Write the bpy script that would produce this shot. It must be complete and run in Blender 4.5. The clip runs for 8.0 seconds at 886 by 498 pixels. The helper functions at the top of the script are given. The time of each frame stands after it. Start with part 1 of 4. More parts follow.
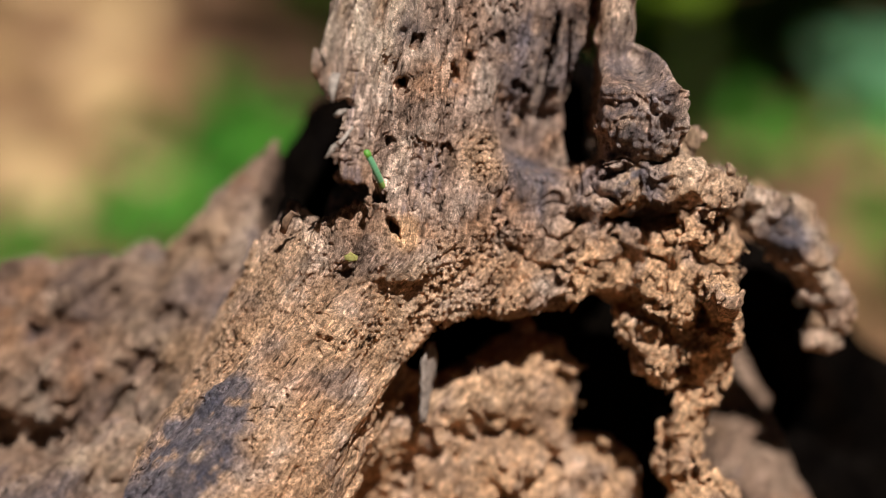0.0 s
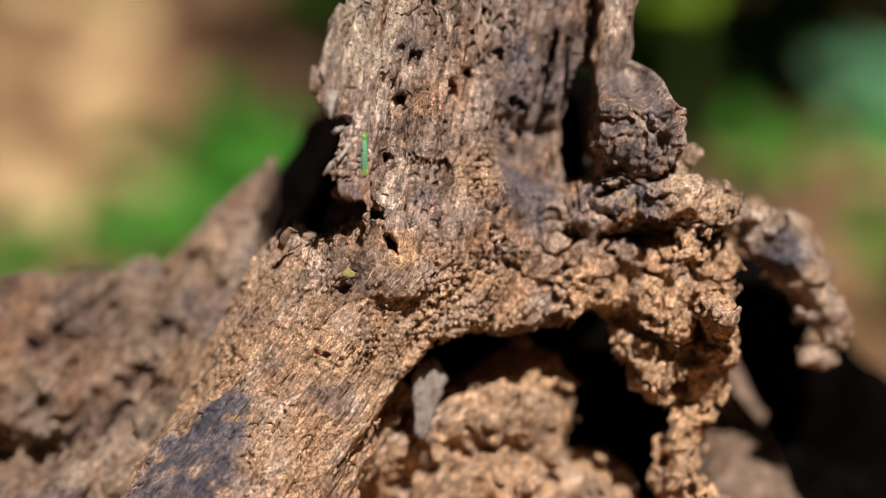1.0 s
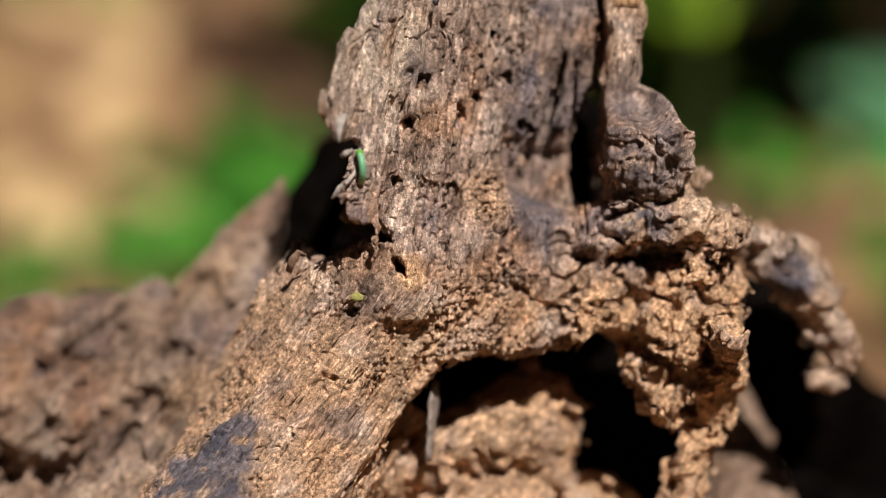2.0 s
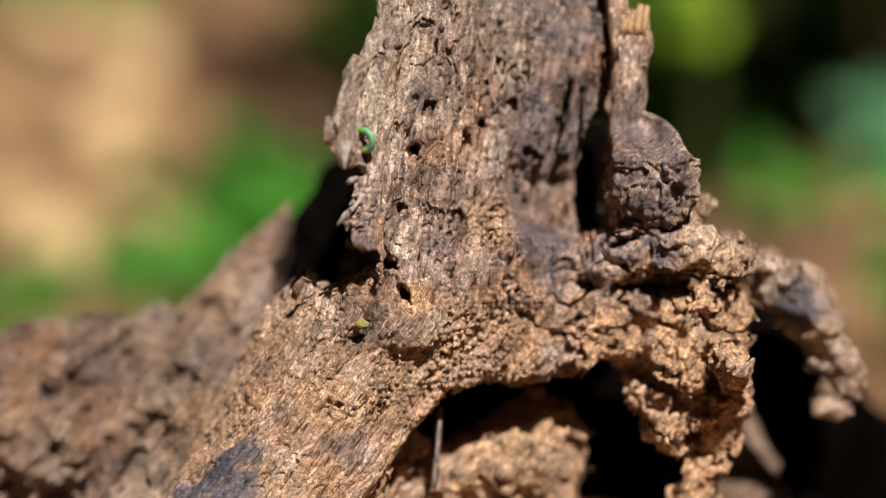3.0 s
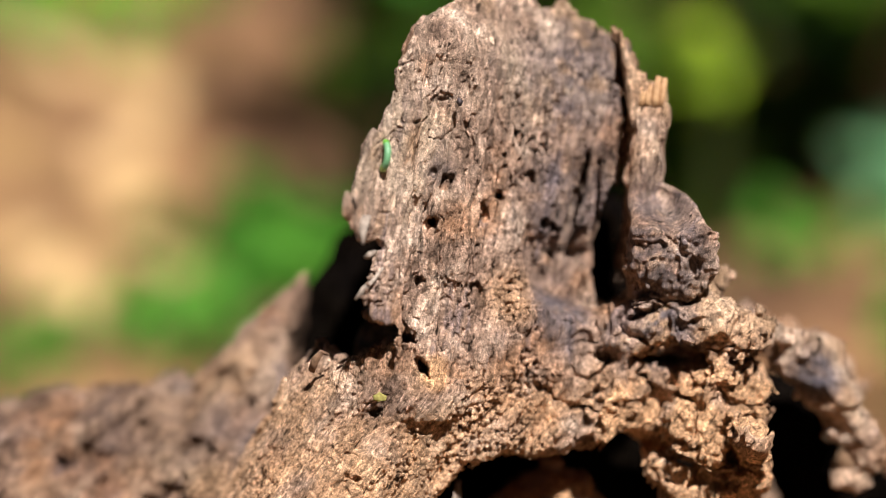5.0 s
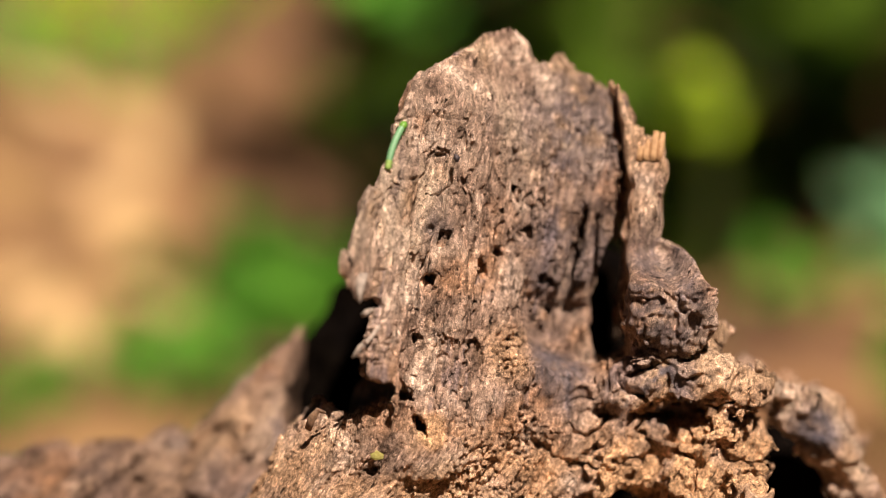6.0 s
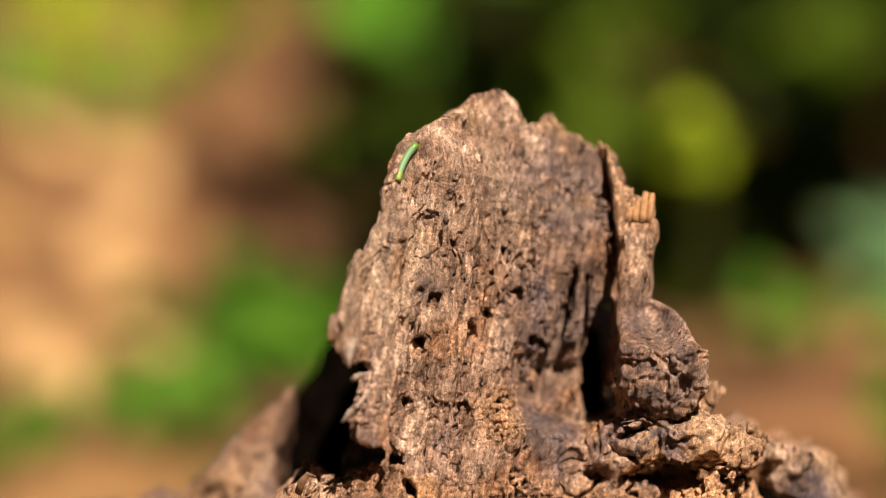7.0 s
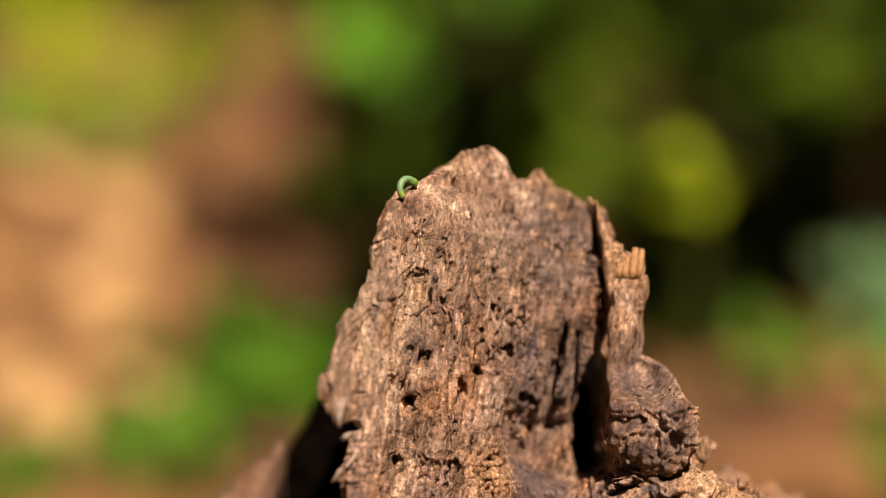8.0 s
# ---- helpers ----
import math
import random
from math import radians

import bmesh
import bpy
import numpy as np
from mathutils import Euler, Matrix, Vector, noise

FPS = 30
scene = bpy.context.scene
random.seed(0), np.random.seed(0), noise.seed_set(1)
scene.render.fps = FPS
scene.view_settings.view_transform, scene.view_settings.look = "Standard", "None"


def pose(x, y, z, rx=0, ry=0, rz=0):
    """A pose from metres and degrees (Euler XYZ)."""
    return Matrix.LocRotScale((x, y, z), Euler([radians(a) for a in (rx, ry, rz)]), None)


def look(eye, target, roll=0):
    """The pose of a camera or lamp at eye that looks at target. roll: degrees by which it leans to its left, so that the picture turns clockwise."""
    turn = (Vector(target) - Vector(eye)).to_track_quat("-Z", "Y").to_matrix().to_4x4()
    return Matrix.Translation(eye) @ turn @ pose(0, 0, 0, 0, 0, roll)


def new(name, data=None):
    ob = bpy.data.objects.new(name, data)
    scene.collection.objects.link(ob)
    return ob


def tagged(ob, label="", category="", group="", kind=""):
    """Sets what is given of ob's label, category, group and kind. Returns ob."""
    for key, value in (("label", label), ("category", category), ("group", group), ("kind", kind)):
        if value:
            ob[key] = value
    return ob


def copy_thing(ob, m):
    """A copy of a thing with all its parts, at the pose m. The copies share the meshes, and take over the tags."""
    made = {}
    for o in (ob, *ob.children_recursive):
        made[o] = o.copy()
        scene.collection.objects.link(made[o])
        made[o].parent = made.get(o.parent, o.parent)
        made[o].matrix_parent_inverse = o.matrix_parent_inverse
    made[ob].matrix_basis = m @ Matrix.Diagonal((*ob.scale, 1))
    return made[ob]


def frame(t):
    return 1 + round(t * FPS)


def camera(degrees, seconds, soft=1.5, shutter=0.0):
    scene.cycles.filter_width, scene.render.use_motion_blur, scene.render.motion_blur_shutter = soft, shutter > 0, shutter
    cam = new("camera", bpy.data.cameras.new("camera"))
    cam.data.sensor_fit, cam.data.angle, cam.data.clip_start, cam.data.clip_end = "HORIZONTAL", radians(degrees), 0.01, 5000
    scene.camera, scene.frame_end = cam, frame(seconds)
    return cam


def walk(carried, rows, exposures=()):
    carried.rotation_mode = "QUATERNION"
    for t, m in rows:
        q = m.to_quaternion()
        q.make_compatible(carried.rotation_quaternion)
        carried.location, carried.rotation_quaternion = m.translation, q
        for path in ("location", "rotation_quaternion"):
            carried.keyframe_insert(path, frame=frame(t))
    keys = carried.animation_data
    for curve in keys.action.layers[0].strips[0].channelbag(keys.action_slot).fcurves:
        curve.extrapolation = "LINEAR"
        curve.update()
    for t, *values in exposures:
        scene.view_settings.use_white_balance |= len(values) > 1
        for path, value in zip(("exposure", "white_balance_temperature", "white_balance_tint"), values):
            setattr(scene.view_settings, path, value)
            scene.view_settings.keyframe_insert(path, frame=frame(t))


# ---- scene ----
# Camera: a long lens, hand-held, rising a few centimetres and tilting up.
cam = camera(25.0, 8.0, soft=0.4)
cam.data.dof.use_dof = True
cam.data.dof.focus_distance = 0.697
cam.data.dof.aperture_fstop = 2.1
EYE, TILT = 0.36, -18.0
VIEW = pose(0, 0, EYE, TILT)          # the frame in which the stump is laid out
# seconds; millimetres right, ahead, up; degrees of yaw, pitch, lean
ROWS = [
    (0.0, 0.00, 0.00, 0.00, 0.000, 0.000, 0.000),
    (0.5, -0.05, -0.74, 1.15, -0.067, 0.028, 0.042),
    (1.0, -0.12, -2.10, 2.33, -0.085, 0.282, 0.093),
    (1.5, 0.05, -2.24, 3.50, 0.040, 0.515, 0.127),
    (3.0, 0.51, -2.33, 8.92, 0.358, 1.178, 0.354),
    (3.5, -0.03, -2.25, 11.37, 0.370, 1.384, 0.370),
    (4.0, -1.37, -1.86, 14.53, 0.385, 1.584, 0.401),
    (4.5, -3.01, -2.20, 18.01, 0.530, 1.852, 0.406),
    (6.0, -4.25, 2.54, 30.92, 0.433, 3.119, 0.225),
    (6.5, -3.26, 3.15, 36.54, 0.355, 3.547, 0.117),
    (7.0, -2.74, 3.55, 42.66, 0.261, 3.957, -0.043),
    (7.5, -2.49, 3.35, 47.62, 0.111, 4.408, -0.200),
    (8.0, -1.18, 3.30, 52.17, 0.086, 4.827, -0.324),
]


def camera_pose(x, y, z, yaw, pitch, lean):
    return VIEW @ pose(x / 1000, y / 1000, z / 1000, 0, 0, yaw) @ pose(0, 0, 0, pitch) @ pose(0, 0, 0, 0, -lean) @ pose(0, 0, 0, 90)


# the film camera's own exposure and white balance drift: seconds, stops, kelvin, tint
EXPOSURES = [(0.0, 0.20, 6500, 10), (1.5, 0.25, 6500, 10), (3.5, 0.41, 6500, 10), (4.5, 0.62, 6500, 10), (4.8, 0.62, 6600, 11),
             (6.0, 0.50, 8000, 20), (7.5, 0.28, 9700, 27), (8.0, 0.22, 10000, 29)]
walk(cam, [(r[0], camera_pose(*r[1:])) for r in ROWS], EXPOSURES)

# Daylight: a clear sky and one sun from behind the camera's right shoulder.
SUN_WAY = (VIEW.to_3x3() @ Vector((-0.31, 1.0, -1.0))).normalized()
world = bpy.data.worlds.new("sky")
scene.world = world
world.use_nodes = True
sky = world.node_tree.nodes.new("ShaderNodeTexSky")
sky.sky_type, sky.sun_disc = "NISHITA", False
sky.sun_elevation = math.asin(-SUN_WAY.z)
sky.sun_rotation = math.atan2(-SUN_WAY.x, -SUN_WAY.y)
world.node_tree.links.new(sky.outputs[0], world.node_tree.nodes["Background"].inputs["Color"])
world.node_tree.nodes["Background"].inputs["Strength"].default_value = 0.012
sun = new("sun", bpy.data.lights.new("sun", "SUN"))
sun.data.energy, sun.data.angle, sun.data.color = 5.0, radians(0.5), (1.0, 0.96, 0.91)
sun.matrix_world = look((0, 0, 3), Vector((0, 0, 3)) + SUN_WAY)

# ---- materials ----
def nodes_of(name, rough=0.8):
    mat = bpy.data.materials.new(name)
    mat.use_nodes = True
    tree = mat.node_tree
    bsdf = tree.nodes["Principled BSDF"]
    bsdf.inputs["Roughness"].default_value = rough
    return mat, tree, bsdf


def node(tree, kind, **inputs):
    n = tree.nodes.new("ShaderNode" + kind)
    for key, value in inputs.items():
        slot = n.inputs[key.replace("_", " ")]
        if hasattr(value, "is_output"):
            tree.links.new(value, slot)
        else:
            slot.default_value = value
    return n


def coords(tree, stretch=(1, 1, 1)):
    tex = tree.nodes.new("ShaderNodeTexCoord")
    mapping = tree.nodes.new("ShaderNodeMapping")
    mapping.inputs["Scale"].default_value = stretch
    tree.links.new(tex.outputs["Object"], mapping.inputs["Vector"])
    return mapping.outputs[0]


def fibre_coords(tree, stretch, upper=0.16, lower=0.7):
    """Object coordinates sheared along the wood's fibres, which slant more below the trunk, then squeezed along them."""
    tex = tree.nodes.new("ShaderNodeTexCoord")
    apart = node(tree, "SeparateXYZ", Vector=tex.outputs["Object"])
    x = apart.outputs["X"]
    for kind, slant in (("MAXIMUM", upper), ("MINIMUM", lower)):
        side = tree.nodes.new("ShaderNodeMath")
        side.operation = kind
        tree.links.new(apart.outputs["Z"], side.inputs[0])
        side.inputs[1].default_value = 0.0
        shift = tree.nodes.new("ShaderNodeMath")
        shift.operation = "MULTIPLY_ADD"
        tree.links.new(side.outputs[0], shift.inputs[0])
        shift.inputs[1].default_value = -slant
        tree.links.new(x, shift.inputs[2])
        x = shift.outputs[0]
    whole = node(tree, "CombineXYZ", X=x, Y=apart.outputs["Y"], Z=apart.outputs["Z"])
    mapping = node(tree, "Mapping", Vector=whole.outputs[0])
    mapping.inputs["Scale"].default_value = stretch
    return mapping.outputs[0]


def noise_of(tree, vector, scale, detail=6, rough=0.6):
    n = node(tree, "TexNoise", Vector=vector, Scale=scale, Detail=detail, Roughness=rough)
    return n.outputs["Fac"]


def ramp(tree, fac, *stops):
    n = node(tree, "ValToRGB", Fac=fac)
    for i, (at, c) in enumerate(stops):
        e = n.color_ramp.elements[i] if i < 2 else n.color_ramp.elements.new(at)
        e.position, e.color = at, (*c, 1) if len(c) == 3 else c
    return n.outputs[0]


def grey(v):
    return (v, v, v)


def blend(tree, fac, a, b, kind="MIX"):
    n = tree.nodes.new("ShaderNodeMix")
    n.data_type, n.blend_type = "RGBA", kind
    for slot, value in ((n.inputs[0], fac), (n.inputs[6], a), (n.inputs[7], b)):
        if hasattr(value, "is_output"):
            tree.links.new(value, slot)
        elif isinstance(value, tuple):
            slot.default_value = (*value, 1)
        else:
            slot.default_value = value
    return n.outputs[2]


def attribute(tree, name):
    n = tree.nodes.new("ShaderNodeAttribute")
    n.attribute_name = name
    return n.outputs["Fac"]


def bump(tree, bsdf, height, strength, distance):
    n = node(tree, "Bump", Height=height, Strength=strength, Distance=distance)
    tree.links.new(n.outputs[0], bsdf.inputs["Normal"])


def rotten_wood(name, dull, warm, pale, shine=0.3):
    """Weathered rotten wood; the mesh says where it is crumbly (tan), bleached (grey) or crusted dark (crust)."""
    mat, tree, bsdf = nodes_of(name, 0.9)
    fibre = fibre_coords(tree, (1, 1, 0.25))
    plain = coords(tree)
    grain = noise_of(tree, fibre, 520, 6, 0.7)
    blot = noise_of(tree, plain, 55, 6, 0.65)
    speck = noise_of(tree, plain, 800, 4, 0.75)
    patch = noise_of(tree, fibre, 85, 4, 0.6)
    wide = noise_of(tree, plain, 24, 3, 0.5)
    c = ramp(tree, blot, (0.3, dull), (0.5, warm), (0.66, pale))
    rust = tuple(a * b for a, b in zip(warm, (1.35, 1.08, 0.8)))
    plum = tuple(a * b for a, b in zip(warm, (0.56, 0.62, 0.8)))
    ochre = tuple(a * b for a, b in zip(warm, (1.5, 1.45, 1.1)))
    c = blend(tree, ramp(tree, wide, (0.54, grey(0)), (0.64, grey(0.45))), c, ochre)
    c = blend(tree, ramp(tree, wide, (0.34, grey(0.7)), (0.44, grey(0))), c, rust)
    c = blend(tree, ramp(tree, patch, (0.33, grey(0.85)), (0.41, grey(0))), c, plum)
    streak = noise_of(tree, fibre_coords(tree, (1, 1, 0.1)), 210, 4, 0.6)
    c = blend(tree, 0.5, c, ramp(tree, streak, (0.36, grey(0.55)), (0.5, grey(1.0)), (0.64, grey(1.4))), "MULTIPLY")
    c = blend(tree, 0.85, c, ramp(tree, grain, (0.33, grey(0.4)), (0.5, grey(0.95)), (0.66, grey(1.7))), "MULTIPLY")
    tan = blend(tree, 1.0, (0.585, 0.35, 0.202), ramp(tree, speck, (0.3, grey(0.5)), (0.68, grey(1.35))), "MULTIPLY")
    c = blend(tree, attribute(tree, "tan"), c, tan)
    bleach = ramp(tree, noise_of(tree, fibre, 150, 5, 0.65), (0.34, (0.29, 0.22, 0.19)), (0.60, (0.64, 0.50, 0.38)))
    c = blend(tree, attribute(tree, "grey"), c, bleach)
    crust = ramp(tree, noise_of(tree, plain, 110, 6, 0.65), (0.35, (0.05, 0.047, 0.066)), (0.6, (0.15, 0.118, 0.122)), (0.75, (0.28, 0.18, 0.125)))
    c = blend(tree, attribute(tree, "crust"), c, crust)
    c = blend(tree, 0.8, c, ramp(tree, speck, (0.34, grey(0.3)), (0.46, grey(0.95)), (0.62, grey(1.15)), (0.70, grey(1.9))), "MULTIPLY")
    dust = noise_of(tree, plain, 2100, 2, 0.6)
    c = blend(tree, 0.5, c, ramp(tree, dust, (0.32, grey(0.25)), (0.44, grey(0.95)), (0.58, grey(1.1)), (0.66, grey(2.5))), "MULTIPLY")
    warp = node(tree, "TexNoise", Vector=plain, Scale=700.0, Detail=2.0)
    bend = node(tree, "VectorMath")
    bend.operation = "SCALE"
    bend.inputs["Scale"].default_value = 0.0011
    tree.links.new(warp.outputs["Color"], bend.inputs[0])
    moved = node(tree, "VectorMath")
    tree.links.new(fibre_coords(tree, (1, 1, 0.42)), moved.inputs[0])
    tree.links.new(bend.outputs[0], moved.inputs[1])
    crumbs = node(tree, "TexVoronoi", Vector=moved.outputs[0], Scale=900.0)
    mosaic = node(tree, "SeparateColor", Color=crumbs.outputs["Color"]).outputs[0]
    c = blend(tree, 0.65, c, ramp(tree, mosaic, (0.05, grey(0.35)), (0.22, grey(0.85)), (0.75, grey(1.08)), (0.97, grey(1.9))), "MULTIPLY")
    # pits: colour darkened where the bump sinks
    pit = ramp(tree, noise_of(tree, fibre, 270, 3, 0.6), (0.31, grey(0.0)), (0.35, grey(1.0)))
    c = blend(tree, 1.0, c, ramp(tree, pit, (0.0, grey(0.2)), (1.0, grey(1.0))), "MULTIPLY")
    tree.links.new(c, bsdf.inputs["Base Color"])
    tree.links.new(ramp(tree, attribute(tree, "crust"), (0.0, grey(0.9)), (1.0, grey(0.36))), bsdf.inputs["Roughness"])
    tree.links.new(ramp(tree, attribute(tree, "crust"), (0.3, grey(shine * 0.4)), (1.0, grey(shine * 1.8))), bsdf.inputs["Specular IOR Level"])
    both = node(tree, "Math")
    both.operation = "ADD"
    tree.links.new(grain, both.inputs[0])
    tree.links.new(speck, both.inputs[1])
    three = node(tree, "Math")
    three.operation = "ADD"
    half = node(tree, "Math")
    half.operation = "MULTIPLY"
    half.inputs[1].default_value = 0.6
    tree.links.new(dust, half.inputs[0])
    mid = node(tree, "Math")
    mid.operation = "ADD"
    tree.links.new(both.outputs[0], mid.inputs[0])
    tree.links.new(half.outputs[0], mid.inputs[1])
    tree.links.new(mid.outputs[0], three.inputs[0])
    tree.links.new(mosaic, three.inputs[1])
    deep = node(tree, "Math")
    deep.operation = "ADD"
    tree.links.new(three.outputs[0], deep.inputs[0])
    tree.links.new(pit, deep.inputs[1])
    bump(tree, bsdf, deep.outputs[0], ramp(tree, patch, (0.36, grey(0.5)), (0.62, grey(1.0))), 0.0015)
    return mat


WOOD = rotten_wood("rotten wood", (0.135, 0.086, 0.065), (0.352, 0.237, 0.18), (0.60, 0.453, 0.365))
# a darker tone of the same wood for the roots
ROOT_WOOD = rotten_wood("darker root wood", (0.095, 0.06, 0.044), (0.215, 0.136, 0.098), (0.37, 0.255, 0.185))
# shade painted as colour: near-black for the mass that fills the hollows
SHADE_BLACK = rotten_wood("shade-black filler", (0.002, 0.0015, 0.0015), (0.004, 0.003, 0.0025), (0.008, 0.006, 0.005), 0.0)


def plain_material(name, low, high, scale, rough=0.7, depth=0.0):
    mat, tree, bsdf = nodes_of(name, rough)
    n = noise_of(tree, coords(tree), scale, 6, 0.65)
    tree.links.new(ramp(tree, n, (0.32, low), (0.68, high)), bsdf.inputs["Base Color"])
    if depth:
        bump(tree, bsdf, n, 0.6, depth)
    return mat


def leaf_material(name, low, high, rough=0.62):
    mat, tree, bsdf = nodes_of(name, rough)
    info = tree.nodes.new("ShaderNodeNewGeometry")
    c = ramp(tree, info.outputs["Random Per Island"], (0.1, low), (0.9, high))
    bsdf.inputs["Specular IOR Level"].default_value = 0.2
    vein = noise_of(tree, coords(tree), 160, 3)
    c = blend(tree, 0.4, c, ramp(tree, vein, (0.3, grey(0.6)), (0.7, grey(1.2))), "MULTIPLY")
    tree.links.new(c, bsdf.inputs["Base Color"])
    see = node(tree, "BsdfTranslucent")
    tree.links.new(c, see.inputs["Color"])
    mixed = tree.nodes.new("ShaderNodeMixShader")
    mixed.inputs[0].default_value = 0.3
    tree.links.new(bsdf.outputs[0], mixed.inputs[1])
    tree.links.new(see.outputs[0], mixed.inputs[2])
    tree.links.new(mixed.outputs[0], tree.nodes["Material Output"].inputs["Surface"])
    return mat

# ---- sculpting with distance fields (millimetres in the stump's frame: x right, y away, z up) ----
TABLE = np.random.RandomState(5).rand(32 * 32 * 32).astype(np.float32)
SPOTS = (0.18 + 0.64 * np.random.RandomState(6).rand(32 * 32 * 32, 3)).astype(np.float32)


def value_noise(p, size, squash=(1, 1, 1)):
    """Smooth noise in -1..1 with cells of that many millimetres."""
    q = p / (np.array(size) * np.array(squash, dtype=np.float32)).astype(np.float32) + 17.3
    i = np.floor(q).astype(np.int32)
    f = (q - i).astype(np.float32)
    f = f * f * (3 - 2 * f)
    x0, y0, z0 = (i & 31).T
    x1, y1, z1 = ((i + 1) & 31).T
    x0, x1, y0, y1 = x0 << 10, x1 << 10, y0 << 5, y1 << 5
    fx, fy, fz = (np.ascontiguousarray(c) for c in f.T)

    def along(yz):
        a = TABLE.take(x0 | yz)
        return a + (TABLE.take(x1 | yz) - a) * fx

    low, high = along(y0 | z0), along(y0 | z1)
    low = low + (along(y1 | z0) - low) * fy
    high = high + (along(y1 | z1) - high) * fy
    return 2 * (low + (high - low) * fz) - 1


def fbm(p, size, octaves=3, squash=(1, 1, 1)):
    total, weight = 0, 1.0
    for k in range(octaves):
        total = total + weight * value_noise(p + 31.7 * k, size, squash)
        size, weight = size * 0.5, weight * 0.5
    return total


def spots(p, size):
    """Distance to the nearest of scattered spots, one to a cell, in cells, and that spot's own number in 0..1."""
    q = (p / np.float32(size) + 9.1).astype(np.float32)
    low = np.floor(q - 0.5).astype(np.int32)
    best, own = np.full(len(p), 9, np.float32), np.zeros(len(p), np.int32)
    for dx in (0, 1):
        for dy in (0, 1):
            for dz in (0, 1):
                j = low + np.array((dx, dy, dz), np.int32)
                k = j & 31
                flat = (k[:, 0] << 10) | (k[:, 1] << 5) | k[:, 2]
                d = SPOTS.take(flat, 0) + j - q
                d = d[:, 0] ** 2 + d[:, 1] ** 2 + d[:, 2] ** 2
                closer = d < best
                best, own = np.where(closer, d, best), np.where(closer, flat, own)
    return np.sqrt(best), TABLE.take(own)


def cells(p, size):
    return spots(p, size)[0]


def ball(p, c, r, squash=(1, 1, 1)):
    s = np.array(squash, np.float32)
    return (np.linalg.norm((p - np.array(c, np.float32)) / s, axis=1) - r) * s.min()


def limb(p, a, b, ra, rb):
    """A tapered round bar."""
    a, b = np.array(a, np.float32), np.array(b, np.float32)
    ab = b - a
    h = np.clip(((p - a) @ ab) / (ab @ ab), 0, 1)
    v = p - a - h[:, None] * ab
    return np.sqrt(v[:, 0] ** 2 + v[:, 1] ** 2 + v[:, 2] ** 2) - (ra + (rb - ra) * h)


def bore(p, a, b, ra, rb, deep):
    """A slot from the front, along a line, that ends that deep behind it."""
    a, b = np.array(a, np.float32), np.array(b, np.float32)
    u, ab = p[:, ::2] - a[::2], (b - a)[::2]
    h = np.clip((u @ ab) / max(ab @ ab, 1e-6), 0, 1)
    v = u - h[:, None] * ab
    flat = np.sqrt(v[:, 0] ** 2 + v[:, 1] ** 2) - (ra + (rb - ra) * h)
    return np.maximum(flat, p[:, 1] - (a[1] + (b[1] - a[1]) * h) - deep)


def chain(p, *knots):
    """Tapered bars through (place, radius) knots."""
    d = limb(p, knots[0][0], knots[1][0], knots[0][1], knots[1][1])
    for k, m in zip(knots[1:], knots[2:]):
        d = np.minimum(d, limb(p, k[0], m[0], k[1], m[1]))
    return d


def join(a, b, k=6.0):
    h = np.clip(0.5 + 0.5 * (b - a) / k, 0, 1)
    return b + (a - b) * h - k * h * (1 - h)


def carve(a, b, k=2.0):
    return -join(-a, b, k)


def graph(x, *knots):
    return np.interp(x, [k[0] for k in knots], [k[1] for k in knots]).astype(np.float32)


def near(p, c, r, soft=0.5):
    """1 within r of c, fading to 0."""
    return np.clip((r - np.linalg.norm(p - np.array(c, np.float32), axis=1)) / (r * soft), 0, 1)


def twice(a):
    return np.repeat(np.repeat(np.repeat(a, 2, 0), 2, 1), 2, 2)


def in_parts(field, p):
    return np.concatenate([field(q) for q in np.array_split(p, max(1, len(p) // 150000))]).astype(np.float32)


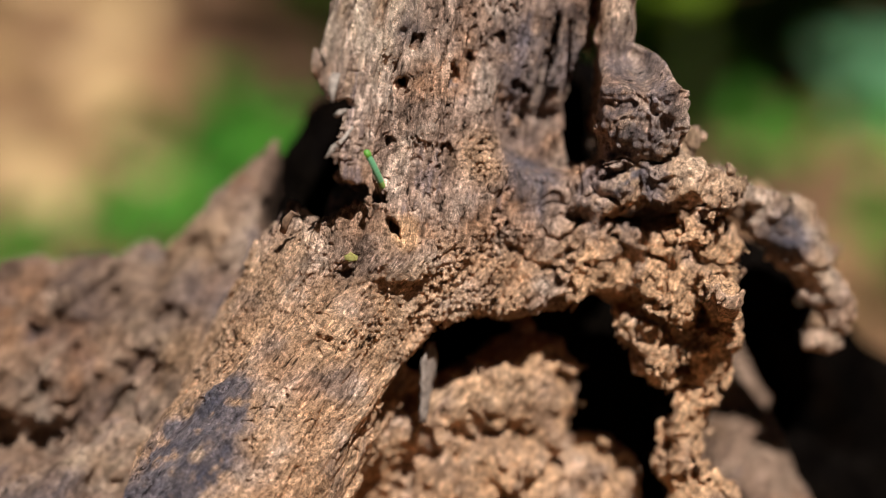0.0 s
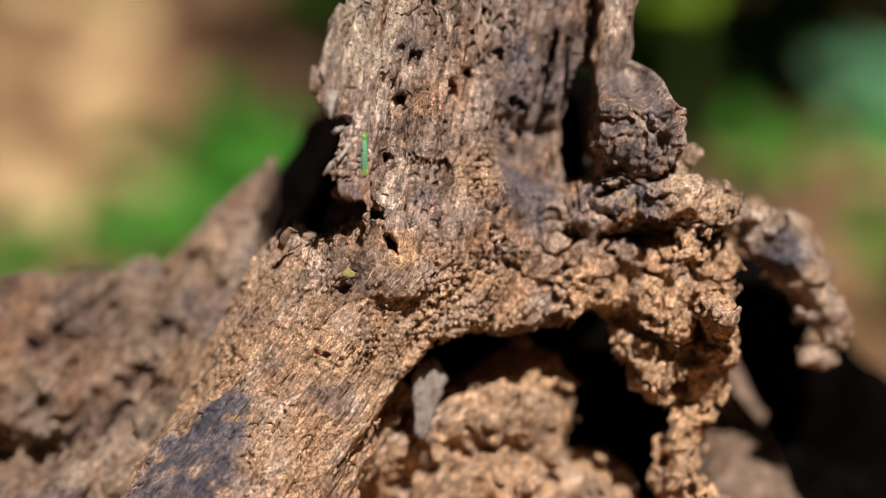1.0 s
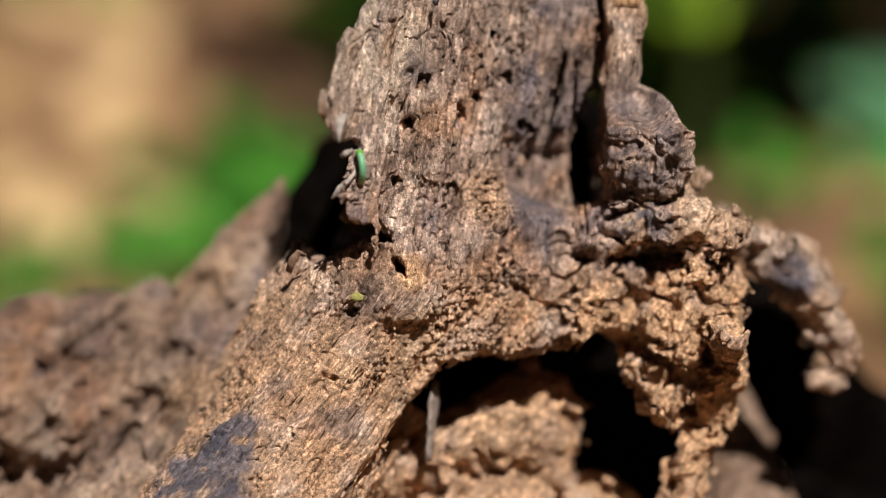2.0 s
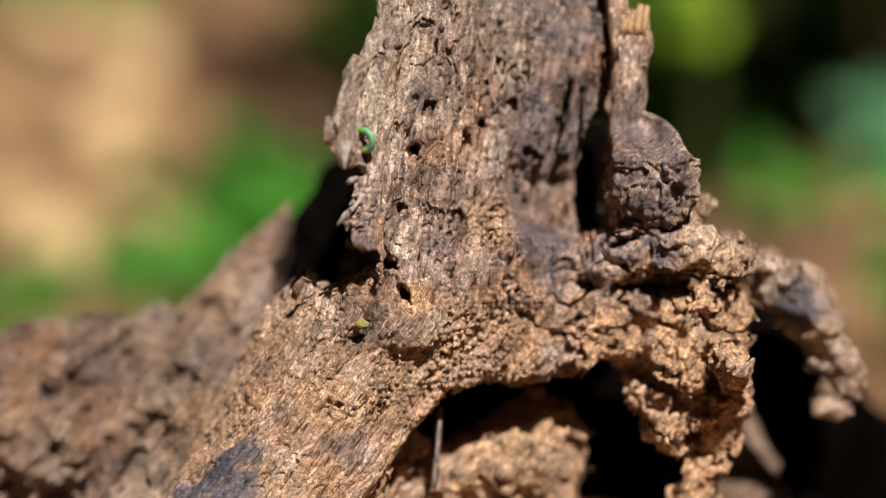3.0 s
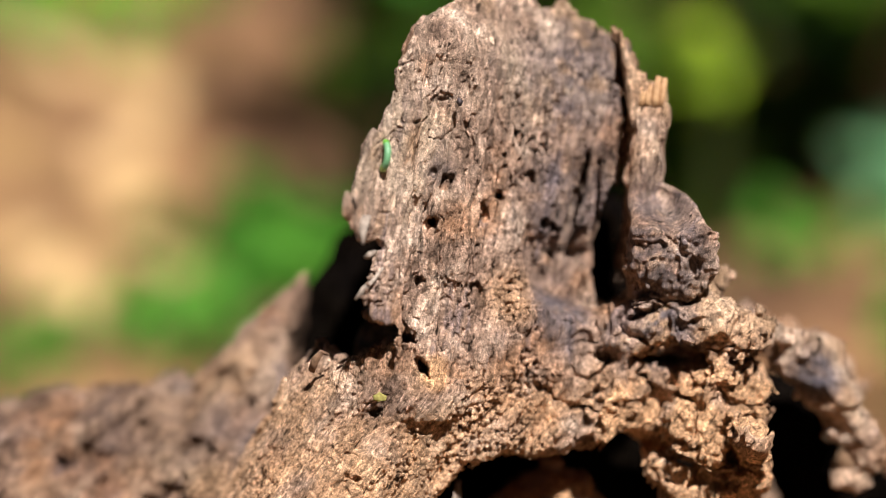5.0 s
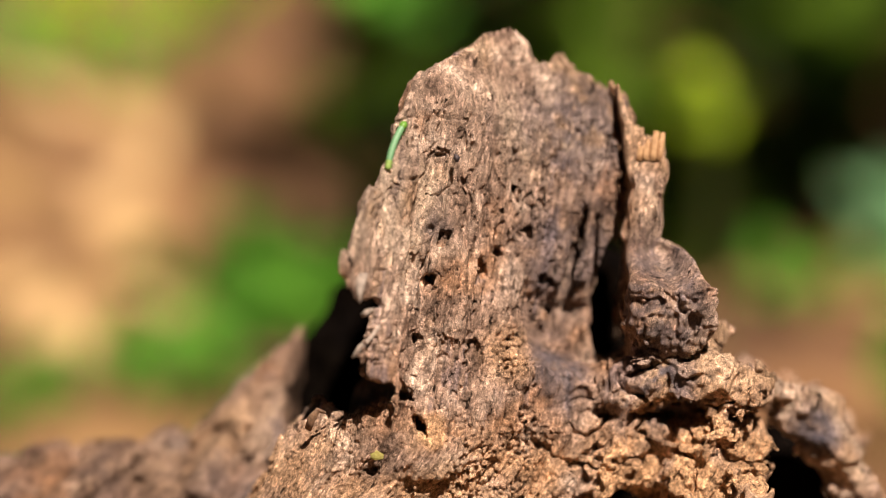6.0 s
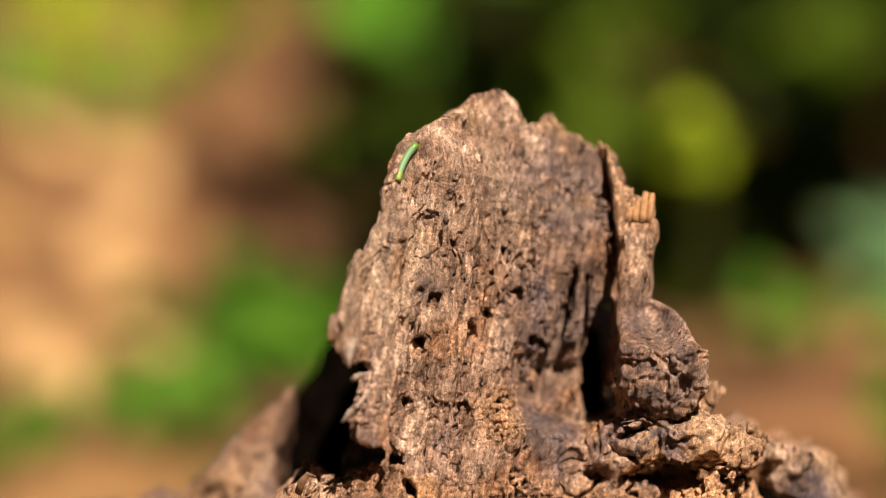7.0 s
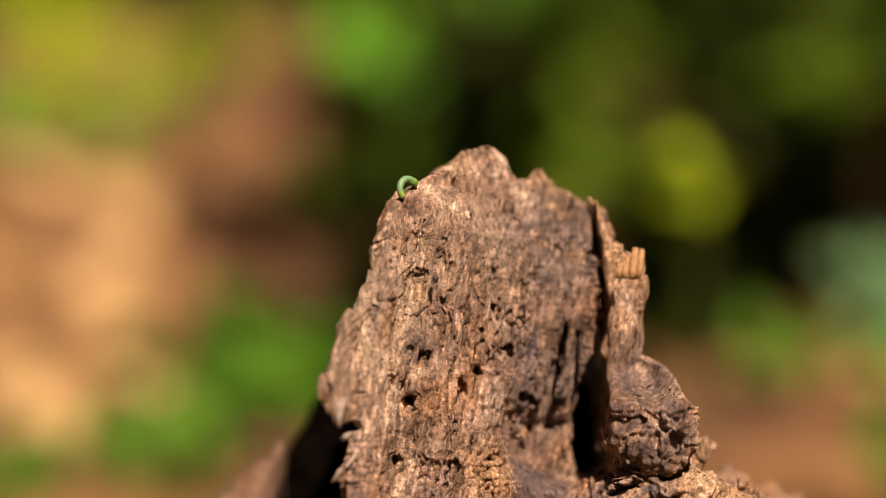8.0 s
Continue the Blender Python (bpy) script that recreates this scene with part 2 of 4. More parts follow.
def sculpt(name, field, low, high, step, material, parent, label="", marks=None, smooth=True):
    """Meshes the zero surface of a field (surface nets on the cells that it crosses) as one object."""
    low, high = np.array(low, np.float32), np.array(high, np.float32)
    n = (np.ceil((high - low) / (step * 4)).astype(int) + 1) * 4 + 1
    m = (n - 1) // 4 + 1
    axes = [low[k] + step * 4 * np.arange(m[k]) for k in range(3)]
    grid = np.stack(np.meshgrid(*axes, indexing="ij"), -1).reshape(-1, 3).astype(np.float32)
    values = in_parts(field, grid).reshape(m)
    for size in (4, 2):
        least, most = values[:-1, :-1, :-1].copy(), values[:-1, :-1, :-1].copy()
        for i, j, k in ((0, 0, 1), (0, 1, 0), (0, 1, 1), (1, 0, 0), (1, 0, 1), (1, 1, 0), (1, 1, 1)):
            v = values[i : values.shape[0] - 1 + i, j : values.shape[1] - 1 + j, k : values.shape[2] - 1 + k]
            least, most = np.minimum(least, v), np.maximum(most, v)
        slack = step * size * (0.6 if size == 4 else 0.35)
        cross = twice((least < slack) & (most > -slack))
        shape = np.array(values.shape) * 2 - 1
        values = twice(values)[: shape[0], : shape[1], : shape[2]].reshape(-1).copy()
        mask = np.zeros(shape, bool)
        mask[:-1, :-1, :-1] = cross
        flat = np.flatnonzero(mask)
        ix, iy, iz = np.unravel_index(flat, shape)
        values[flat] = in_parts(field, (low + step * size / 2 * np.stack([ix, iy, iz], 1)).astype(np.float32))
        values = values.reshape(shape)
    fine = values.reshape(-1)
    inner = (ix < n[0] - 1) & (iy < n[1] - 1) & (iz < n[2] - 1)
    flat = flat[inner]
    stride = np.array([n[1] * n[2], n[2], 1])
    corners = np.array([(i, j, k) for i in (0, 1) for j in (0, 1) for k in (0, 1)])
    value = np.stack([fine[flat + c @ stride] for c in corners], 1)
    crossed = (value.min(1) < 0) & (value.max(1) >= 0)
    flat, value = flat[crossed], value[crossed]
    total, count = np.zeros((len(flat), 3), np.float32), np.zeros(len(flat), np.float32)
    for i in range(8):
        for j in range(i + 1, 8):
            if np.abs(corners[i] - corners[j]).sum() != 1:
                continue
            va, vb = value[:, i], value[:, j]
            hit = (va < 0) != (vb < 0)
            t = np.where(hit, va / np.where(hit, va - vb, 1), 0)
            total += hit[:, None] * (corners[i] + t[:, None] * (corners[j] - corners[i]))
            count += hit
    base = np.stack(np.unravel_index(flat, n), 1)
    verts = (low + step * (base + total / count[:, None])).astype(np.float32)
    index = np.full(fine.size, -1, np.int32)
    index[flat] = np.arange(len(flat))
    faces = []
    for axis in range(3):
        u, v = stride[(axis + 1) % 3], stride[(axis + 2) % 3]
        va, vb = fine[flat], fine[flat + stride[axis]]
        edge = np.flatnonzero(((va < 0) != (vb < 0)) & (base[:, (axis + 1) % 3] > 0) & (base[:, (axis + 2) % 3] > 0))
        quad = np.stack([index[flat[edge]], index[flat[edge] - u], index[flat[edge] - u - v], index[flat[edge] - v]], 1)
        flip = va[edge] < 0
        quad[~flip] = quad[~flip][:, ::-1]
        faces.append(quad[(quad >= 0).all(1)])
    faces = np.concatenate(faces)
    mesh = bpy.data.meshes.new(name)
    mesh.vertices.add(len(verts))
    mesh.vertices.foreach_set("co", (verts / 1000).reshape(-1))
    mesh.loops.add(4 * len(faces))
    mesh.loops.foreach_set("vertex_index", faces.reshape(-1).astype(np.int32))
    mesh.polygons.add(len(faces))
    mesh.polygons.foreach_set("loop_start", np.arange(0, 4 * len(faces), 4, dtype=np.int32))
    mesh.polygons.foreach_set("loop_total", np.full(len(faces), 4, np.int32))
    mesh.polygons.foreach_set("use_smooth", np.full(len(faces), smooth))
    mesh.update(calc_edges=True)
    for key, rule in (marks or {}).items():
        mesh.attributes.new(key, "FLOAT", "POINT").data.foreach_set("value", np.clip(rule(verts), 0, 1).astype(np.float32))
    mesh.materials.append(material)
    ob = new(name, mesh)
    ob.parent = parent
    if label:
        tagged(ob, label)
    return ob


def part(name, bm, material, parent, label=""):
    mesh = bpy.data.meshes.new(name)
    bm.to_mesh(mesh)
    bm.free()
    mesh.polygons.foreach_set("use_smooth", np.ones(len(mesh.polygons), bool))
    mesh.materials.append(material)
    ob = new(name, mesh)
    ob.parent = parent
    if label:
        tagged(ob, label)
    return ob

# ---- the stump ----
STUMP = VIEW @ pose(0, 0.7, 0)
stump = tagged(new("tree_stump"), "weathered brown rotten tree stump with cracked pitted wood on bare soil", "tree stump")
stump.matrix_world = STUMP


def detailed(base, p, reach, rule):
    """Adds a relief to the field where the surface is near."""
    at = np.flatnonzero(np.abs(base) < reach)
    if len(at):
        base = base.copy()
        base[at] += rule(p[at])
    return base


def lean(p, shear=0.16, low=None):
    """Places with the wood's fibres made upright; low: their slant below the trunk."""
    q = p.copy()
    slant = np.where(p[:, 2] > 0, shear, shear if low is None else low)
    q[:, 0] = p[:, 0] - slant * p[:, 2]
    return q


def top_hard(*d):
    out = d[0]
    for e in d[1:]:
        out = -join(-out, -e, 3.0)
    return out


def crumble_mask(p):
    m = np.maximum(near(p, (74.0, 20.0, -5.9), 54, 0.4), near(p, (91.4, 25.0, -57.2), 48, 0.5))
    return np.maximum(m, 0.5 * near(p, (73.0, 5.0, 42.1), 22, 0.5))


def grit_mask(p):
    """Where the wood has gone to loose grains."""
    m = np.maximum(near(p, (13.5, 8.0, 32.0), 14, 0.6), near(p, (-32.0, -18.0, 37.0), 13, 0.6))
    m = np.maximum(m, near(p, (12.0, 10.0, -12.0), 30, 0.5))
    m = np.maximum(m, near(p, (-17.0, 2.0, -28.0), 17, 0.6))
    m = np.maximum(m, near(p, (-36.0, 4.0, 10.0), 14, 0.7))
    return np.clip(1.4 * m + 0.7 * value_noise(p, 7) - 0.3 + 0.1 * (p[:, 2] < 12), 0, 1)


def pit_mask(p):
    m = np.maximum(near(p, (15.3, 12.0, 79.5), 19, 0.8), near(p, (-11.7, 0.0, 73.4), 15, 0.8))
    return np.maximum(m, 0.6 * near(p, (3.2, 0.0, 37.8), 26, 0.8))


def trunk_relief(p):
    front = p[:, 1] < 42
    d = 1.3 * value_noise(p, 14)
    d[front] = front_relief(p[front])
    return d


def terrace(v):
    """Flat treads and steep rises."""
    low = np.floor(v)
    f = np.clip((v - low - 0.36) / 0.28, 0, 1)
    return low + f * f * (3 - 2 * f)


def front_relief(p):
    q = lean(p, 0.16, 0.6)
    w = fbm(p, 6, 2)
    bent = q + 0.9 * w[:, None]
    crumb, grit = crumble_mask(p), grit_mask(p)
    calm = np.maximum(np.clip((p[:, 2] - 99.2) / 25, 0, 1) * 0.4, 0.85 * near(p, (31.0, 25.0, 25.8), 22, 0.6))
    calm = np.maximum(calm, 0.6 * near(p, (-33.0, -25.0, 70.0), 22, 0.6))
    whole = 1 - crumb
    lively = (1 - calm) * np.clip(0.75 + 0.6 * value_noise(q, 22, (1, 1, 2)), 0.25, 1.3)
    d = 1.2 * fbm(p, 16, 2) - 0.4
    flow = np.abs(value_noise(bent, 8, (1, 1.3, 6)))
    d = d + whole * (1 - 0.5 * calm) * 2.4 * (0.33 - flow)
    flakes = terrace(2.3 * fbm(bent + 40, 7, 2, (1, 1, 2.6)))
    d = d + whole * lively * (1.15 * flakes + 1.25 * fbm(q, 2.3, 2, (1, 1.3, 2.8)))
    split = np.abs(fbm(lean(p, 0.3, 0.75) + 0.8 * w[:, None], 5.5, 2, (1, 1, 2.2)))
    d = d + whole * lively * 46 * np.clip(0.06 - split, 0, 1) * np.clip(4 * value_noise(p, 13) + 0.2, 0, 1)
    grain, own = spots(p + 0.5 * w[:, None], 2.2)
    d = d + whole * (0.4 + 1.1 * grit) * (1 - 0.7 * calm) * (1.9 * (grain - 0.42) + 1.0 * (own - 0.5))
    at = np.flatnonzero(crumb > 0)
    if len(at):
        r = p[at] + 3.0 * w[at, None]
        lump = terrace(1.9 * fbm(r + 15, 12, 2))
        gap = np.abs(value_noise(r + 33, 13, (1.2, 1, 0.9)))
        small = cells(p[at] + 1.0 * w[at, None], 3.6)
        d[at] += crumb[at] * (3.4 * lump + 70 * np.clip(0.09 - gap, 0, 1) + 1.6 * (small - 0.45) + 0.9 * fbm(p[at], 2.4, 2) - 1.0)
    hole, own = spots(q * (1, 1, 0.6) + 1.4 * w[:, None], 4.4)
    size = np.clip(own - 0.74 + 0.5 * pit_mask(p), 0, 1) * (1 - 0.6 * calm)
    zone = pit_mask(p)
    at = np.flatnonzero((zone > 0.05) & (p[:, 1] < 30))
    if len(at):
        small, own = spots(q[at] * (1, 1, 0.7) + 0.9 * w[at, None] + 60, 2.7)
        d[at] += 9 * np.clip(0.7 * np.clip(own - 0.62 + 0.4 * zone[at], 0, 1) - small + 0.1, 0, 0.3) * np.minimum(1, 2 * zone[at])
    return d + 15 * np.clip(0.85 * size + 0.08 * value_noise(p, 1.6) - hole, 0, 0.26)


def trunk_face(x, z):
    """How far away the front of the trunk lies."""
    y = graph(x, (-46.0, -38), (-35.4, -22), (-16.6, -6), (-0.8, 2), (9.3, 11), (23.6, 19), (38.1, 25), (56.3, 28))
    step_back = np.clip((x - 17.8) / 2.5, 0, 1) * np.clip((58.8 - z) / 9, 0, 1) * np.clip((z - 22.4) / 8, 0, 1)
    y = y + 11 * step_back
    return y + graph(z, (8.1, 3), (47.7, 0), (117.0, -3), (146.8, 8))


def trunk_field(p):
    x, y, z = p.T
    left = graph(z, (4.1, -16.5), (13.6, -18.9), (18.8, -28.2), (27.0, -33.5), (32.2, -35.6), (41.7, -33.6), (48.3, -30.8),
                 (51.0, -37.7), (55.5, -39.3), (59.0, -40.8), (64.3, -41.2), (74.1, -39.6), (83.2, -35.7), (88.4, -32.6),
                 (98.9, -27.2), (111.0, -24.8), (126.7, -20.6))
    top = graph(x, (-24.2, 123.1), (-20.3, 127.4), (-5.3, 139.5), (1.0, 142.1), (5.0, 146.4), (17.2, 148.0), (20.8, 144.8), (25.2, 137.1),
                (28.8, 137.3), (33.7, 144.0), (36.5, 140.3), (47.5, 132.0), (56.2, 128.5))
    face = trunk_face(x, z)
    back = face + graph(x, (-43.2, 10), (-16.6, 45), (23.6, 55), (56.2, 40))
    d = top_hard((left - x) * 0.8, x - 57.8, (z - top) * 0.7, (face - y) * 0.85, (y - back) * 0.8, -7.7 - z)
    ridge = join(chain(p, ((1.3, 46.0, 23.4), 38), ((-27.7, 30.0, -12.2), 30), ((-56.1, 24.0, -61.2), 33), ((-81.3, 12.0, -104.5), 40)), chain(p, ((-25.1, 15.0, 8.3), 20), ((-37.5, 20.0, 2.2), 21), ((-50.2, 28.0, -10.1), 22), ((-71.6, 36.0, -53.9), 24)), 8)
    d = join(d, ridge, 10)
    bent = z + 2.2 * fbm(p + 60, 10, 2)
    arch_low = graph(x + 2.0 * fbm(p + 20, 9, 2), (-17.0, -40.2), (-7.9, -29.1), (-3.8, -24.5), (13.3, -21.6), (33.7, -21.7), (40.8, -13.6), (56.0, -15.0), (66.2, -21.1), (80.1, -27.1), (88.8, -32.0), (101.9, -32.0))
    arch_face = graph(x, (-16.6, 16), (-4.8, 10), (7.2, 9), (23.6, 16), (44.1, 20), (64.3, 20), (84.0, 14), (103.9, 18))
    arch_top = graph(x, (-4.9, 22.6), (103.0, 21.6))
    arch = top_hard((-16.9 - x) * 0.6, arch_low - bent, bent - arch_top, x + 2.5 * fbm(p + 80, 9, 2) - graph(z, (-32.4, 102.0), (-20.2, 105.1), (2.2, 106.1), (12.4, 100.6), (22.6, 103.4)), (arch_face - y) * 0.9, y - arch_face - 34)
    d = join(d, arch, 11)
    column = chain(p, ((99.8, 26.0, -26.5), 8), ((94.2, 34.0, -47.5), 6), ((89.5, 34.0, -62.1), 5), ((87.4, 34.0, -74.5), 4.5), ((88.0, 34.0, -84.9), 5), ((94.6, 34.0, -95.3), 12), ((96.7, 34.0, -111.9), 18))
    d = join(d, column, 4)
    shelf = chain(p, ((18.0, 42.0, 19.1), 9), ((36.4, 32.0, 19.9), 9), ((60.4, 22.0, 21.0), 8), ((84.5, 18.0, 23.6), 8.5), ((99.7, 18.0, 21.5), 8))
    d = join(d, shelf, 4)
    lip = chain(p, ((83.6, 28.0, 31.1), 8), ((88.7, 28.0, 38.3), 5), ((92.5, 30.0, 40.5), 3))
    d = join(d, lip, 4)
    tooth = chain(p, ((72.9, 24.0, -24.4), 8), ((77.2, 26.0, -36.7), 6), ((80.7, 30.0, -47.3), 3))
    d = join(d, tooth, 4)
    d = join(d, ball(p, (-11.6, 1.0, 6.0), 6.0, (0.75, 1.0, 1.2)), 2)
    # grooves, slits and holes
    d = carve(d, ball(p, (32.2, 8.0, 40.2), 12, (1.15, 2.2, 1.15)), 3)
    ragged = 0.9 * fbm(p, 5, 2)
    for a, b, ra, rb, deep in (
        ((52.1, 20.0, 129.7), (55.1, 22.0, 102.3), 1.2, 2.0, 30), ((55.1, 22.0, 102.3), (54.5, 24.0, 71.9), 2.0, 3.8, 38), ((53.6, 24.0, 71.9), (50.9, 26.0, 53.6), 4.2, 6.0, 46), ((49.4, 26.0, 53.6), (50.8, 26.0, 37.5), 6.0, 6.5, 70),
        ((42.6, 24.0, 86.6), (39.8, 25.0, 74.0), 0.5, 1.3, 12), ((39.8, 25.0, 74.0), (34.1, 26.0, 49.9), 1.3, 2.0, 14), ((26.1, 20.0, 59.2), (28.1, 20.0, 58.0), 1.6, 1.6, 5), ((28.7, 24.0, 48.3), (30.4, 26.0, 42.9), 2.2, 2.6, 10),
        ((46.3, 25.0, 82.2), (44.3, 26.0, 55.6), 0.3, 0.9, 5), ((13.2, 6.0, 36.5), (12.4, 5.0, 29.7), 0.8, 1.6, 8), ((0.8, 1.0, 35.5), (2.6, 2.0, 30.0), 0.9, 1.4, 7), ((15.3, 12.0, 58.6), (17.0, 14.0, 48.7), 0.5, 0.9, 5),
        ((-18.0, -8.0, 9.6), (-16.6, -8.0, 6.8), 1.2, 2.0, 14), ((-16.6, -8.0, 6.8), (-13.6, -6.0, 1.8), 2.0, 0.4, 10), ((-6.7, -5.0, 11.2), (0.2, -2.0, 3.2), 0.3, 0.7, 4), ((-25.2, -8.0, -33.5), (-22.0, -6.0, -39.1), 0.6, 1.6, 8), ((-44.0, -6.0, -30.0), (-39.6, -6.0, -31.6), 0.3, 0.7, 4),
        ((-36.3, -3.0, -8.1), (-26.4, -4.0, -10.0), 0.3, 0.6, 4), ((-49.5, -16.0, -71.4), (-48.5, -16.0, -74.3), 0.6, 1.3, 5), ((-68.3, 2.0, -41.5), (-51.8, -6.0, -48.9), 0.3, 0.6, 4),
        ((-43.6, -12.0, 18.7), (-28.1, -10.0, 19.7), 9.0, 4.0, 60), ((-28.1, -10.0, 19.3), (-21.3, -4.0, 17.5), 4.2, 1.6, 30), ((-34.1, -26.0, 49.7), (-31.7, -24.0, 48.7), 2.2, 2.6, 30),
        ((-1.2, 2.0, 51.8), (-1.0, 2.0, 51.4), 1.7, 1.7, 14), ((-13.8, -5.0, 58.2), (-14.0, -5.0, 57.6), 1.4, 1.4, 14), ((9.0, 10.0, 68.9), (9.2, 10.0, 68.7), 1.7, 1.7, 14), ((-9.3, -3.0, 72.9), (-10.2, -3.0, 71.5), 1.2, 1.0, 5), ((10.4, 10.0, 82.9), (13.7, 12.0, 81.5), 1.4, 1.2, 7),
        ((16.6, 14.0, 87.0), (14.9, 14.0, 90.7), 1.1, 1.4, 6), ((20.4, 16.0, 76.7), (21.9, 16.0, 74.3), 1.3, 1.0, 6), ((6.2, 8.0, 78.3), (7.6, 8.0, 75.5), 1.0, 1.3, 6), ((3.2, 6.0, 64.5), (4.4, 6.0, 60.1), 0.8, 0.6, 5), ((-18.4, -8.0, 37.4), (-17.2, -8.0, 35.0), 0.8, 0.6, 5),
        ((56.6, 4.0, 27.4), (75.5, 2.0, 27.4), 3.4, 2.8, 36), ((46.0, 20.0, 10.0), (55.2, 20.0, 11.2), 1.6, 2.4, 16), ((56.2, 20.0, 11.6), (83.2, 16.0, 9.9), 2.8, 2.0, 18), ((83.0, 14.0, 8.3), (100.4, 16.0, 11.3), 2.4, 3.0, 18),
        ((91.0, 12.0, -15.9), (92.6, 12.0, -21.9), 4.2, 4.4, 16), ((83.2, 14.0, -29.1), (84.7, 20.0, -40.5), 2.2, 3.0, 24), ((66.2, 18.0, -21.1), (77.1, 16.0, -24.1), 1.4, 2.4, 16), ((87.0, 14.0, 4.2), (102.4, 16.0, 0.2), 0.8, 1.2, 8)):
        reach = max(ra, rb) + 3
        at = np.flatnonzero((x > min(a[0], b[0]) - reach) & (x < max(a[0], b[0]) + reach) & (z > min(a[2], b[2]) - reach) & (z < max(a[2], b[2]) + reach))
        if len(at):
            d[at] = carve(d[at], bore(p[at], a, b, ra, rb, deep) + ragged[at], 0.8)
    knob = chain(p, ((94.0, 10.0, -11.4), 3.0), ((96.8, 7.0, -15.8), 4.4), ((100.6, 9.0, -20.9), 4.0))
    d = np.minimum(d, knob)
    # the hollow under the arch
    hollow = chain(p, ((1.3, 40.0, -41.6), 18), ((24.6, 50.0, -35.8), 14), ((54.3, 50.0, -31.6), 15), ((69.1, 50.0, -46.4), 15), ((71.7, 55.0, -76.6), 20), ((70.1, 60.0, -111.5), 24))
    d = carve(d, hollow, 2)
    d = carve(d, chain(p, ((-4.9, 20.0, -56.8), 20), ((-8.8, 10.0, -92.2), 21), ((3.3, 20.0, -113.8), 30)), 2)
    return detailed(d, p, 9, trunk_relief)


def tan_mark(p):
    return np.clip(np.maximum(near(p, (80.2, 16.0, -7.9), 44, 0.6), 0.8 * near(p, (91.4, 25.0, -57.2), 48, 0.4)) * (0.8 + 0.6 * fbm(p, 9, 2)) + 0.55 * near(p, (14.2, 8.0, 33.1), 14, 0.6) + 0.8 * near(p, (-11.6, -6.0, 6.0), 8, 0.4) + 0.7 * np.clip((14 - p[:, 2]) / 20, 0, 1) * np.clip(0.7 + fbm(p, 14, 2), 0, 1), 0, 1)


def grey_mark(p):
    m = np.maximum(near(p, (-27.7, -20.0, 84.8), 34, 0.8), 0.6 * near(p, (13.2, 5.0, 113.8), 26, 0.9))
    m = np.maximum(m, 0.35 * near(p, (-16.4, -10.0, 119.2), 22, 0.9))
    m = m * np.clip(0.85 + 1.1 * fbm(p, 9, 2, (1, 1, 2.5)), 0, 1)
    for scar, r in (((-15.4, -12.0, 115.8), 4.5), ((-5.1, -2.0, 137.6), 5.5), ((36.0, 20.0, 107.7), 4.0)):
        m = np.maximum(m, 1.5 * near(p, scar, r, 0.8))
    return m


def crust_mark(p):
    m = np.maximum(near(p, (29.8, 22.0, 24.7), 19, 0.7), np.maximum(1.3 * near(p, (-76.0, -8.0, -54.0), 17, 0.5), np.maximum(1.4 * near(p, (-88.0, -8.0, -72.0), 25, 0.45), 1.3 * near(p, (-98.0, -8.0, -95.0), 26, 0.5))))
    m = np.maximum(m, 0.95 * near(p, (65.8, 14.0, 21.4), 24, 0.6))
    # the recess right of the step takes the crust colour, so it is darker
    m = np.maximum(m, 0.6 * near(p, (34.0, 25.0, 43.3), 16, 0.6))
    m = np.maximum(m, 0.6 * near(p, (97.8, 9.0, -16.8), 9, 0.5))
    m = np.maximum(m, 0.8 * near(p, (42.0, 20.0, 114.0), 36, 0.8))
    m = np.maximum(m, 0.6 * near(p, (36.0, 24.0, 66.0), 30, 0.5))
    m = np.maximum(m, 0.5 * near(p, (-12.0, -2.0, 76.0), 9, 0.7))
    return m * np.clip(0.8 + 1.3 * fbm(p, 7, 3), 0, 1)


MARKS = {"tan": tan_mark, "grey": grey_mark, "crust": crust_mark}
STEP = 0.44
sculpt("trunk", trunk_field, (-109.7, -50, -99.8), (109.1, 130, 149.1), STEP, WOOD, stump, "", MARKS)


# the curled slab of wood that stands off the trunk
def slab_relief(p):
    low = np.clip((57.6 - p[:, 2]) / 6, 0, 1) * (p[:, 1] < 14)
    d = 0.7 * fbm(p, 9, 2) + (1 - low) * (1.2 * fbm(lean(p, -0.05), 3.0, 2, (1, 1.2, 7)) * np.clip((p[:, 2] - 72) / 8, 0.15, 1) - 0.3)
    return d + low * (3.4 * (cells(p + 0.8 * fbm(p, 4, 1)[:, None], 2.8) - 0.45) * 0.65 + 1.6 * terrace(1.8 * fbm(p + 11, 7, 2)))


